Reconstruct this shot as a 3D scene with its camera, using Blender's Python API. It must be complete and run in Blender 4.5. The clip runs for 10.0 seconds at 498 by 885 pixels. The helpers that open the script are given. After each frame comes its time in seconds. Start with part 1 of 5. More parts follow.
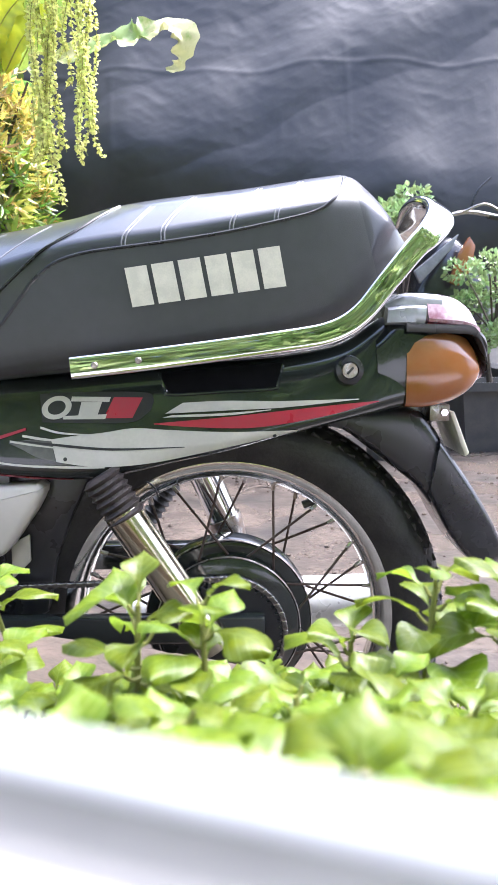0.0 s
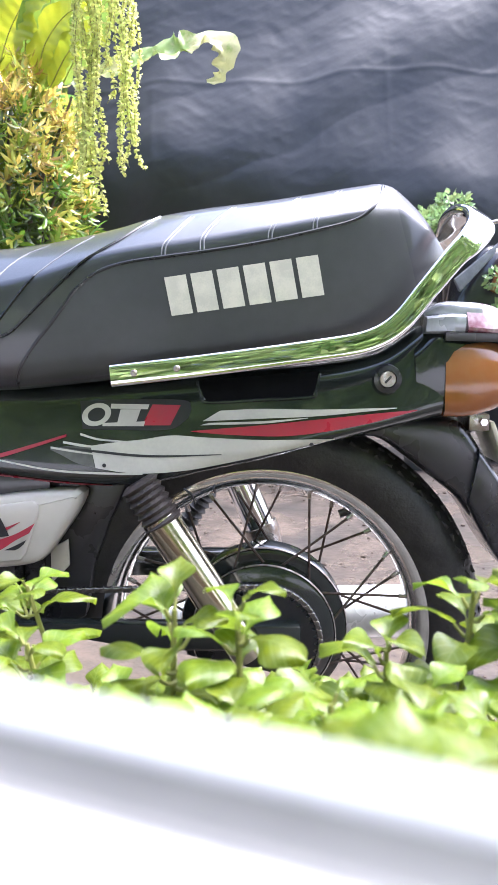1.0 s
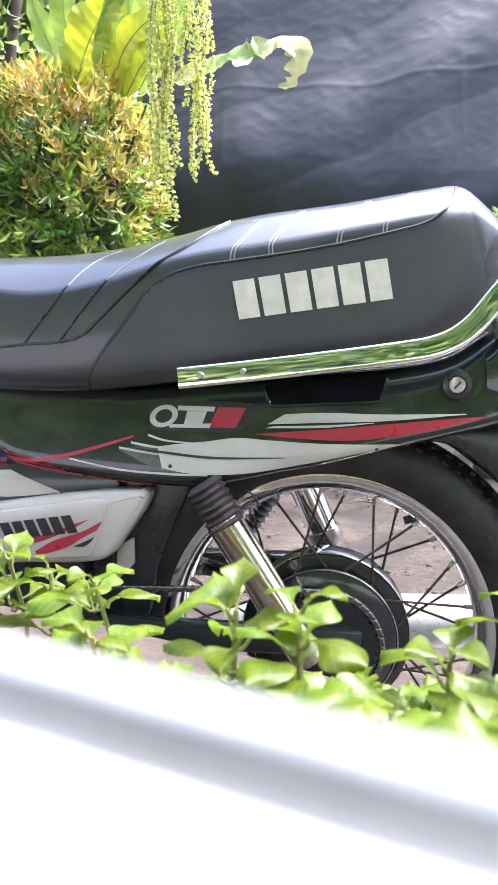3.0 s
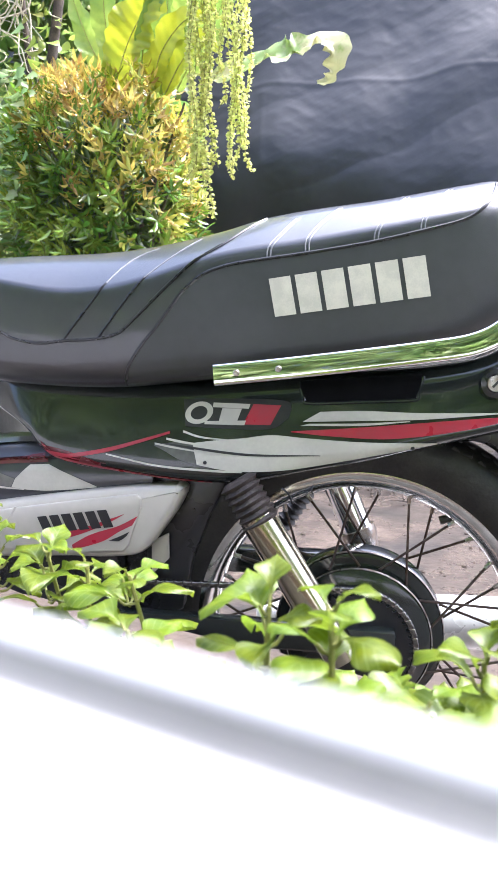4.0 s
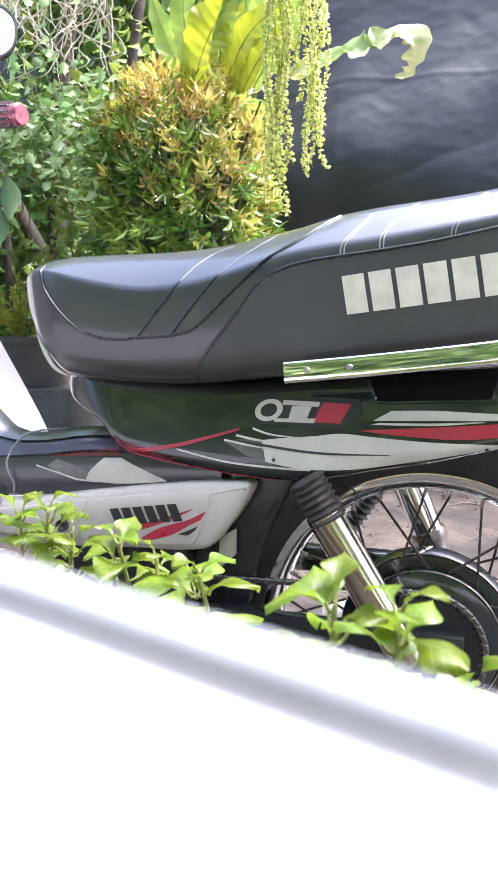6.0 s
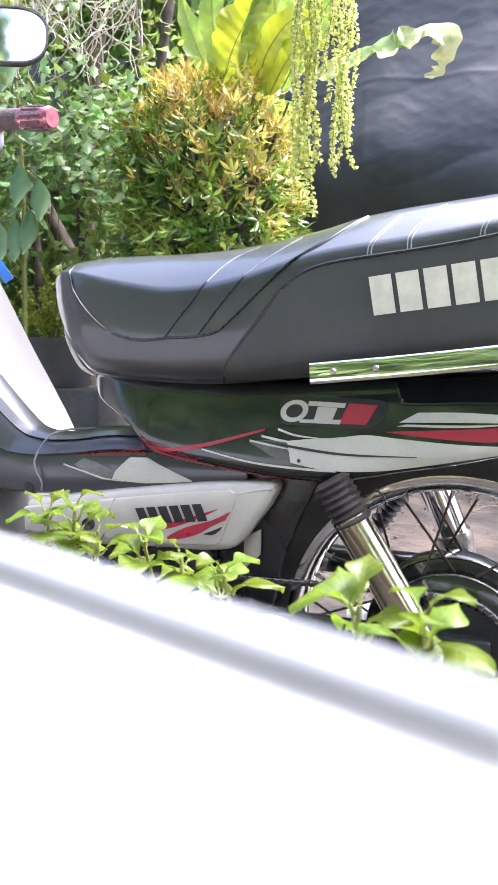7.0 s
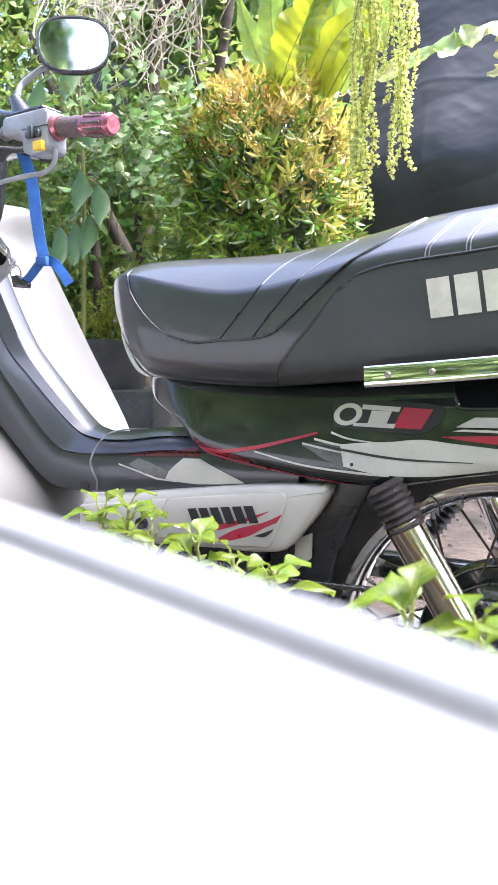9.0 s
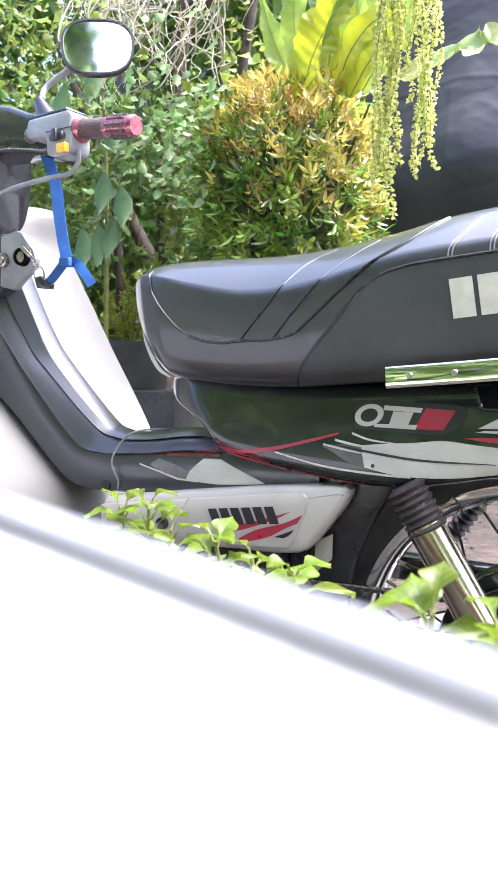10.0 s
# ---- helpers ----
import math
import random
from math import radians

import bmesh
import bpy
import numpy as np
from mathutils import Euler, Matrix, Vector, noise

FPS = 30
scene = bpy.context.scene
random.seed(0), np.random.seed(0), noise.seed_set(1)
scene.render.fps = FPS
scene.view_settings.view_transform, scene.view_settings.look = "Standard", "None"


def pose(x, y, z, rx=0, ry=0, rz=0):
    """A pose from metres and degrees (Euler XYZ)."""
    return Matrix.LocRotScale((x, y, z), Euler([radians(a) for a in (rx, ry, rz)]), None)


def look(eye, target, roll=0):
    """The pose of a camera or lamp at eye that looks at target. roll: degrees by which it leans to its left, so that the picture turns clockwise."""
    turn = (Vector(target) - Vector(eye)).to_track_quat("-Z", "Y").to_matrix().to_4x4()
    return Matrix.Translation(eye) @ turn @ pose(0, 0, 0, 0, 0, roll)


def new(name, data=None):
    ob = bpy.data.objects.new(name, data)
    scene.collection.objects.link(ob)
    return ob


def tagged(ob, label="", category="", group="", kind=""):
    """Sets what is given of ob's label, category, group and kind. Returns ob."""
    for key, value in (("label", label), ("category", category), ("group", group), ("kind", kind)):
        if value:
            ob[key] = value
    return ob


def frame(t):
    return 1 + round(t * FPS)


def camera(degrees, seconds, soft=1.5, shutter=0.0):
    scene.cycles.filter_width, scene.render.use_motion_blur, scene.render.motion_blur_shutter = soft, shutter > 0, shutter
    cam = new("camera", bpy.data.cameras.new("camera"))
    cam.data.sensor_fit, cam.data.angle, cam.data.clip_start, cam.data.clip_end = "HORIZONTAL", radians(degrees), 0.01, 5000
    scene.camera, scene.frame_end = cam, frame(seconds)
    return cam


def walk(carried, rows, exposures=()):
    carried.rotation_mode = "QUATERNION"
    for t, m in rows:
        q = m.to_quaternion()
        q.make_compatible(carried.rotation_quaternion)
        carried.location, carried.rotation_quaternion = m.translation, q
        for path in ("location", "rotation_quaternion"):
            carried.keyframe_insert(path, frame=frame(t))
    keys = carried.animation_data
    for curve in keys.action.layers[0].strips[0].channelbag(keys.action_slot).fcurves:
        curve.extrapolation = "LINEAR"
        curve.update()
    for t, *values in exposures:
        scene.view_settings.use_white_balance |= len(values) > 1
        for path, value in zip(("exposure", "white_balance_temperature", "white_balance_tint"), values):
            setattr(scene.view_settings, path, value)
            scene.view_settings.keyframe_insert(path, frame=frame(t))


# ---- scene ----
from mathutils.bvhtree import BVHTree

# ---------------------------------------------------------------- camera
cam = camera(39.44, 10.0, soft=1.1)
cam.data.dof.use_dof = True
cam.data.dof.focus_distance = 0.92
cam.data.dof.aperture_fstop = 23.0
# seconds, x, y, z, yaw, pitch, roll
ROWS = [
    (0, 0.0000, 0.0000, 0.7000, 0.00, -8.68, -0.60),
    (0.5, -0.0003, -0.0012, 0.7003, 1.61, -8.27, -0.55),
    (1, -0.0002, -0.0026, 0.7001, 3.03, -7.97, -0.49),
    (1.5, -0.0002, -0.0025, 0.6998, 4.35, -7.79, -0.41),
    (2, -0.0008, -0.0033, 0.7003, 5.74, -7.72, -0.25),
    (2.5, -0.0003, -0.0036, 0.6998, 7.10, -7.65, -0.16),
    (4, 0.0002, -0.0059, 0.7001, 11.28, -7.87, 0.12),
    (4.5, 0.0000, -0.0053, 0.6999, 12.95, -8.03, 0.25),
    (5, 0.0000, -0.0064, 0.6995, 14.45, -8.08, 0.34),
    (5.5, 0.0003, -0.0073, 0.6997, 15.83, -8.08, 0.41),
    (7, 0.0007, -0.0081, 0.6991, 19.12, -7.99, 0.65),
    (7.5, 0.0007, -0.0088, 0.6990, 20.23, -7.94, 0.71),
    (8, 0.0007, -0.0083, 0.6987, 21.38, -7.86, 0.81),
    (8.5, 0.0005, -0.0084, 0.6986, 22.46, -7.81, 0.87),
    (9, 0.0005, -0.0087, 0.6984, 23.47, -7.80, 0.94),
    (9.5, 0.0010, -0.0084, 0.6981, 24.41, -7.76, 0.96),
    (10, 0.0009, -0.0080, 0.6979, 25.22, -7.76, 0.98),
]
walk(cam, [(t, pose(x, y, z, 90 + pitch, 0, yaw) @ pose(0, 0, 0, 0, 0, roll)) for t, x, y, z, yaw, pitch, roll in ROWS],
     exposures=[(0.0, 2.52, 5380, 15), (10.0, 2.54, 5420, 15)])

# ---------------------------------------------------------------- light
SUN_EL, SUN_AZ = 63.0, 66.0  # height, and degrees from +y towards +x
world = bpy.data.worlds.new("sky")
scene.world = world
world.use_nodes = True
wn, wl = world.node_tree.nodes, world.node_tree.links
sky = wn.new("ShaderNodeTexSky")
sky.sky_type = "NISHITA"
sky.sun_disc = False
sky.sun_elevation, sky.sun_rotation = radians(SUN_EL), radians(SUN_AZ)
sky.air_density, sky.dust_density, sky.ozone_density = 1.0, 10.0, 0.6
wl.new(sky.outputs[0], wn["Background"].inputs[0])
wn["Background"].inputs[1].default_value = 0.15
sun = new("sun", bpy.data.lights.new("sun", "SUN"))
sun.data.energy, sun.data.angle, sun.data.color = 1.1, radians(30), (1.0, 0.97, 0.94)
_a, _e = radians(SUN_AZ), radians(SUN_EL)
sun.matrix_world = look((math.sin(_a) * math.cos(_e) * 9, math.cos(_a) * math.cos(_e) * 9, math.sin(_e) * 9), (0, 0, 0))


# ---------------------------------------------------------------- materials
def material(name, base, rough=0.5, metal=0.0, other=None, scale=20.0, mix=0.5, bump=0.0, bump_scale=200.0, coat=0.0, spec=0.5,
             through_light=0.0, island=0.0, rough_var=0.1, piece=0.0, coat_rough=0.08):
    """A surface with colour variation at two scales, uneven gloss and fine relief."""
    m = bpy.data.materials.new(name)
    m.use_nodes = True
    n, l = m.node_tree.nodes, m.node_tree.links
    b = n["Principled BSDF"]
    tc = n.new("ShaderNodeTexCoord")
    big, small = n.new("ShaderNodeTexNoise"), n.new("ShaderNodeTexNoise")
    for t, s, d in ((big, scale, 4.0), (small, scale * 9, 6.0)):
        t.inputs["Scale"].default_value, t.inputs["Detail"].default_value = s, d
        l.new(tc.outputs["Object"], t.inputs["Vector"])
    add = n.new("ShaderNodeMath")
    add.operation = "MULTIPLY_ADD"
    l.new(small.outputs[0], add.inputs[0])
    add.inputs[1].default_value = 0.45
    l.new(big.outputs[0], add.inputs[2])
    ramp = n.new("ShaderNodeValToRGB")
    other = other or tuple(c * 0.72 for c in base)
    ramp.color_ramp.elements[0].position, ramp.color_ramp.elements[1].position = 0.72 - 0.3 * mix, 0.72 + 0.3 * mix
    ramp.color_ramp.elements[0].color, ramp.color_ramp.elements[1].color = (*base, 1), (*other, 1)
    l.new(add.outputs[0], ramp.inputs[0])
    colour = ramp.outputs[0]
    if island:
        geo = n.new("ShaderNodeNewGeometry")
        hsv = n.new("ShaderNodeHueSaturation")
        for k, (lo, hi) in {"Hue": (0.5 - 0.03 * island, 0.5 + 0.03 * island), "Value": (1 - 0.4 * island, 1 + 0.5 * island)}.items():
            mr = n.new("ShaderNodeMapRange")
            mr.inputs["To Min"].default_value, mr.inputs["To Max"].default_value = lo, hi
            l.new(geo.outputs["Random Per Island"], mr.inputs[0])
            l.new(mr.outputs[0], hsv.inputs[k])
        l.new(colour, hsv.inputs["Color"])
        colour = hsv.outputs[0]
    if piece:
        info = n.new("ShaderNodeObjectInfo")
        hsv = n.new("ShaderNodeHueSaturation")
        for k, (lo, hi) in {"Hue": (0.5 - 0.025 * piece, 0.5 + 0.03 * piece), "Value": (1 - 0.5 * piece, 1 + 0.35 * piece)}.items():
            mr = n.new("ShaderNodeMapRange")
            mr.inputs["To Min"].default_value, mr.inputs["To Max"].default_value = lo, hi
            l.new(info.outputs["Random"], mr.inputs[0])
            l.new(mr.outputs[0], hsv.inputs[k])
        l.new(colour, hsv.inputs["Color"])
        colour = hsv.outputs[0]
    l.new(colour, b.inputs["Base Color"])
    mr = n.new("ShaderNodeMapRange")
    mr.inputs["From Min"].default_value, mr.inputs["From Max"].default_value = 0.3, 0.9
    mr.inputs["To Min"].default_value, mr.inputs["To Max"].default_value = max(0.02, rough - rough_var), min(1.0, rough + rough_var)
    l.new(big.outputs[0], mr.inputs[0])
    l.new(mr.outputs[0], b.inputs["Roughness"])
    b.inputs["Metallic"].default_value = metal
    b.inputs["Coat Weight"].default_value = coat
    b.inputs["Coat Roughness"].default_value = coat_rough
    b.inputs["Specular IOR Level"].default_value = spec
    if bump:
        rel = n.new("ShaderNodeTexNoise")
        rel.inputs["Scale"].default_value, rel.inputs["Detail"].default_value = bump_scale, 4.0
        l.new(tc.outputs["Object"], rel.inputs["Vector"])
        bn = n.new("ShaderNodeBump")
        bn.inputs["Strength"].default_value, bn.inputs["Distance"].default_value = bump, 0.002
        l.new(rel.outputs[0], bn.inputs["Height"])
        l.new(bn.outputs[0], b.inputs["Normal"])
    if through_light:
        tr = n.new("ShaderNodeBsdfTranslucent")
        l.new(colour, tr.inputs[0])
        mixer = n.new("ShaderNodeMixShader")
        mixer.inputs[0].default_value = through_light
        l.new(b.outputs[0], mixer.inputs[1])
        l.new(tr.outputs[0], mixer.inputs[2])
        l.new(mixer.outputs[0], n["Material Output"].inputs[0])
    return m


VINYL = material("seat_vinyl", (0.017, 0.018, 0.022), 0.38, other=(0.023, 0.024, 0.029), scale=9, bump=0.2, bump_scale=1000, spec=0.5, rough_var=0.05, coat=0.75, coat_rough=0.13)
VINYL_SIDE = material("seat_side_vinyl", (0.042, 0.044, 0.046), 0.42, other=(0.033, 0.035, 0.036), scale=7, bump=0.2, bump_scale=1400)
PIPING = material("piping", (0.012, 0.012, 0.014), 0.32, scale=40)
# pale tone carries the highlight along the tops of the stitched ribs
STITCH_GLINT = material("pale_stitch_highlight", (0.17, 0.17, 0.18), 0.5, scale=60)
BLACK_PAINT = material("black_paint", (0.011, 0.015, 0.014), 0.22, other=(0.015, 0.019, 0.018), scale=6, mix=0.9, coat=0.8, coat_rough=0.07, spec=0.4, rough_var=0.05)
BLACK_PLASTIC = material("black_plastic", (0.018, 0.018, 0.021), 0.3, other=(0.026, 0.026, 0.03), scale=14, bump=0.06, bump_scale=500, coat=0.4, coat_rough=0.25)
RUBBER = material("tyre_rubber", (0.009, 0.009, 0.0095), 0.5, other=(0.026, 0.024, 0.022), scale=30, mix=0.6, bump=0.7, bump_scale=130)
CHROME = material("chrome", (0.8, 0.8, 0.8), 0.06, 1.0, other=(0.7, 0.7, 0.68), scale=30, rough_var=0.04)
OLD_CHROME = material("worn_chrome", (0.88, 0.88, 0.86), 0.10, 1.0, other=(0.72, 0.71, 0.68), scale=60, rough_var=0.06, bump=0.1, bump_scale=400)
CHAIN = material("chain_steel", (0.42, 0.41, 0.40), 0.25, 0.95, other=(0.12, 0.11, 0.10), scale=120)
BRASSY = material("yellowed_chrome", (0.62, 0.56, 0.4), 0.2, 1.0, other=(0.5, 0.45, 0.36), scale=30)
STEEL = material("dull_steel", (0.45, 0.44, 0.43), 0.4, 1.0, other=(0.25, 0.2, 0.16), scale=80, rough_var=0.2)
BOOT = material("perished_rubber", (0.026, 0.020, 0.018), 0.55, other=(0.045, 0.035, 0.03), scale=70, bump=0.6, bump_scale=300)
SPOKE = material("rusty_spoke", (0.09, 0.07, 0.06), 0.45, 0.7, other=(0.05, 0.03, 0.022), scale=90)
SILVER = material("silver_paint", (0.75, 0.76, 0.77), 0.3, 0.3, other=(0.6, 0.6, 0.6), scale=12)
WHITE = material("white_paint", (0.50, 0.475, 0.425), 0.38, other=(0.42, 0.395, 0.35), scale=9, mix=0.9, coat=0.2)
FRAME_PLASTIC = material("satin_frame_plastic", (0.034, 0.036, 0.043), 0.3, other=(0.036, 0.038, 0.046), scale=9, mix=0.9, bump=0.05, bump_scale=500, spec=0.45, rough_var=0.02, coat=0.5, coat_rough=0.14)
DARK_STONE = material("dark_concrete", (0.07, 0.066, 0.06), 0.85, other=(0.035, 0.036, 0.03), scale=5, bump=0.6, bump_scale=50)
DECAL_WHITE = material("white_decal", (0.50, 0.48, 0.42), 0.42, other=(0.44, 0.42, 0.37), scale=25)
DECAL_CREAM = material("cream_print", (0.58, 0.55, 0.45), 0.6, other=(0.48, 0.46, 0.38), scale=60)
DECAL_RED = material("red_decal", (0.36, 0.02, 0.04), 0.35, other=(0.3, 0.03, 0.05), scale=30)
DECAL_DARK = material("dark_print", (0.02, 0.02, 0.022), 0.4, scale=30)
SMOKE = material("sprayed_grey", (0.045, 0.046, 0.045), 0.35, other=(0.13, 0.128, 0.12), scale=14, mix=0.7, coat=0.3)
SMOKE_RED = material("sprayed_red", (0.075, 0.014, 0.019), 0.3, other=(0.15, 0.022, 0.03), scale=14, mix=0.7, coat=0.3)
# paler tones of the two lenses stand for dust and for sky glare
ORANGE = material("orange_lens", (0.30, 0.095, 0.022), 0.22, other=(0.34, 0.15, 0.06), scale=9, mix=0.9, coat=1.0, coat_rough=0.16, through_light=0.15, rough_var=0.08)
RED_LENS = material("red_lens", (0.14, 0.035, 0.05), 0.22, other=(0.42, 0.32, 0.35), scale=16, mix=0.5, coat=1.0, coat_rough=0.2)
TARP = material("black_tarp", (0.024, 0.0245, 0.027), 0.45, other=(0.034, 0.0345, 0.037), scale=2.0, mix=0.9, bump=0.25, bump_scale=34, spec=0.44)
GROUND = material("damp_ground", (0.115, 0.092, 0.074), 0.4, other=(0.03, 0.026, 0.023), scale=3.2, mix=0.55, bump=1.0, bump_scale=45, rough_var=0.35)
SOIL = material("soil", (0.07, 0.05, 0.035), 0.9, other=(0.04, 0.03, 0.02), scale=30, bump=1.0, bump_scale=90)
LEDGE = material("ledge_paint", (0.7, 0.7, 0.72), 0.45, other=(0.62, 0.62, 0.64), scale=40)
LEAF_FRONT = material("planter_leaf", (0.18, 0.235, 0.008), 0.38, other=(0.12, 0.18, 0.011), scale=3, bump=0.2, bump_scale=9, through_light=0.55, piece=0.4, coat=0.25, coat_rough=0.3, spec=0.35)


def add_veins(m, pale):
    """A pale midrib and side veins on leaves that lie along their own x axis."""
    n, l = m.node_tree.nodes, m.node_tree.links
    b = n["Principled BSDF"]
    tc = n.new("ShaderNodeTexCoord")
    sep = n.new("ShaderNodeSeparateXYZ")
    l.new(tc.outputs["Object"], sep.inputs[0])

    def calc(op, a, c=None):
        q = n.new("ShaderNodeMath")
        q.operation = op
        for i, v in enumerate((a, c)):
            if v is not None:
                if isinstance(v, (int, float)):
                    q.inputs[i].default_value = v
                else:
                    l.new(v, q.inputs[i])
        return q.outputs[0]

    side = calc("ABSOLUTE", sep.outputs[1])
    wave = calc("SINE", calc("MULTIPLY", calc("SUBTRACT", sep.outputs[0], calc("MULTIPLY", side, 0.9)), 34.0))
    vein = calc("MAXIMUM", calc("POWER", calc("MAXIMUM", wave, 0.0), 8.0), calc("MAXIMUM", calc("SUBTRACT", 1.0, calc("MULTIPLY", side, 34.0)), 0.0))
    mix = n.new("ShaderNodeMix")
    mix.data_type = "RGBA"
    l.new(calc("MULTIPLY", vein, 0.2), mix.inputs[0])
    old = b.inputs["Base Color"].links[0].from_socket
    l.new(old, mix.inputs[6])
    mix.inputs[7].default_value = (*pale, 1)
    for link in list(old.links):
        if link.to_node != mix:
            l.new(mix.outputs[2], link.to_socket)
    bump = n.new("ShaderNodeBump")
    bump.inputs["Strength"].default_value, bump.inputs["Distance"].default_value, bump.invert = 0.08, 0.012, True
    l.new(vein, bump.inputs["Height"])
    if b.inputs["Normal"].links:
        l.new(b.inputs["Normal"].links[0].from_socket, bump.inputs["Normal"])
    l.new(bump.outputs[0], b.inputs["Normal"])


add_veins(LEAF_FRONT, (0.42, 0.5, 0.18))
LEAF_STEM = material("planter_stem", (0.26, 0.27, 0.07), 0.5, scale=40, through_light=0.3)
LEAF_SHRUB = material("shrub_leaf", (0.10, 0.19, 0.02), 0.24, other=(0.27, 0.34, 0.035), scale=4, mix=0.6, through_light=0.34, island=1.0, coat=0.6, coat_rough=0.15)
LEAF_COPPER = material("young_shrub_leaf", (0.52, 0.33, 0.085), 0.28, other=(0.52, 0.45, 0.09), scale=4, mix=0.6, through_light=0.4, island=0.8, coat=0.4, coat_rough=0.2)
LEAF_LIME = material("lime_shrub_leaf", (0.46, 0.47, 0.08), 0.34, other=(0.36, 0.40, 0.06), scale=4, mix=0.6, through_light=0.42, island=0.7, coat=0.3, coat_rough=0.2)
LEAF_HEART = material("climber_leaf", (0.22, 0.30, 0.04), 0.42, other=(0.34, 0.40, 0.07), scale=4, through_light=0.42, island=1.0, coat=0.2, coat_rough=0.25)
LEAF_IVY = material("ivy_leaf", (0.17, 0.26, 0.07), 0.45, other=(0.25, 0.34, 0.11), scale=4, through_light=0.35, island=0.8, coat=0.15, coat_rough=0.25)
LEAF_POTTED = material("potted_tree_leaf", (0.20, 0.30, 0.11), 0.36, other=(0.32, 0.42, 0.17), scale=4, through_light=0.35, island=0.8, coat=0.4, coat_rough=0.2)
LEAF_HEDGE = material("hedge_leaf", (0.44, 0.54, 0.2), 0.5, other=(0.32, 0.44, 0.16), scale=3, through_light=0.45, island=0.6)
LEAF_BIG = material("broad_dark_leaf", (0.06, 0.13, 0.016), 0.42, other=(0.09, 0.17, 0.03), scale=5, through_light=0.35, coat=0.15, coat_rough=0.2)
DRY = material("dry_roots", (0.7, 0.63, 0.5), 0.85, other=(0.5, 0.43, 0.33), scale=12)
BLUE = material("blue_webbing", (0.02, 0.1, 0.34), 0.7, other=(0.015, 0.07, 0.26), scale=60, bump=0.4, bump_scale=900)
PINK = material("pink_anodised", (0.42, 0.15, 0.18), 0.32, 0.6, other=(0.26, 0.08, 0.1), scale=120)
GRIP = material("grip_rubber", (0.07, 0.055, 0.055), 0.7, other=(0.12, 0.07, 0.07), scale=80, bump=0.8, bump_scale=500)
GREY_PLASTIC = material("grey_plastic", (0.27, 0.27, 0.28), 0.38, other=(0.2, 0.2, 0.21), scale=30)
YELLOW = material("yellow_button", (0.8, 0.5, 0.03), 0.4, scale=40)
# silver tone stands in for sky glare on the black tail panels
GLARE_SILVER = material("tail_glare_silver", (0.42, 0.43, 0.47), 0.28, 0.4, other=(0.3, 0.31, 0.35), scale=15)
SCOOTER = material("scooter_plastic", (0.03, 0.03, 0.034), 0.2, scale=10, coat=0.5)
BRICK_TONE = material("timber", (0.3, 0.14, 0.06), 0.7, other=(0.2, 0.09, 0.04), scale=20)
LEAF_VINE = material("vine_leaf", (0.74, 0.74, 0.27), 0.5, other=(0.62, 0.66, 0.2), scale=8, through_light=0.5, island=0.5)
LEAF_FERN = material("fern_leaf", (0.46, 0.47, 0.02), 0.38, other=(0.36, 0.42, 0.025), scale=6, through_light=0.45, bump=0.3, bump_scale=40)
LEAF_GREEN_FERN = material("green_fern_leaf", (0.24, 0.36, 0.06), 0.38, other=(0.34, 0.44, 0.08), scale=6, through_light=0.45, bump=0.3, bump_scale=40)
RIB = material("frond_rib", (0.3, 0.3, 0.06), 0.5, scale=20)
RAGGED = material("ragged_frond", (0.24, 0.34, 0.08), 0.42, other=(0.44, 0.43, 0.2), scale=9, mix=0.3, through_light=0.3, bump=0.3, bump_scale=50, coat=0.2, coat_rough=0.25)
LEAF_DARK = material("dark_leaf", (0.13, 0.215, 0.045), 0.36, other=(0.22, 0.31, 0.07), scale=4, through_light=0.35, island=1.0, coat=0.3, coat_rough=0.2)
# darker copy of the shrub green, with the shade inside the shrub put in
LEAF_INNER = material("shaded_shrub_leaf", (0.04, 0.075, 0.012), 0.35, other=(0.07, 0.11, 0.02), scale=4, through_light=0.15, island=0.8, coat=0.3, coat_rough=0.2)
BARK = material("bark", (0.1, 0.075, 0.055), 0.9, other=(0.045, 0.035, 0.028), scale=18, bump=1.0, bump_scale=60)
GROOVE_SHADE = material("groove_shade_grey", (0.16, 0.158, 0.15), 0.6, other=(0.135, 0.133, 0.126), scale=60)
# set far below white, to stand for the shade on the leg shield
SHIELD = material("darkened_cream_plastic", (0.165, 0.157, 0.142), 0.45, other=(0.145, 0.137, 0.122), scale=6, mix=0.9)
FLAT_BLACK = material("matte_black", (0.004, 0.004, 0.005), 0.9, scale=30, spec=0.1)
POT = material("black_pot", (0.04, 0.041, 0.044), 0.5, other=(0.06, 0.058, 0.055), scale=12, bump=0.1)
WALL = material("pale_wall", (0.6, 0.58, 0.54), 0.85, other=(0.45, 0.43, 0.4), scale=3, bump=0.4, bump_scale=60)


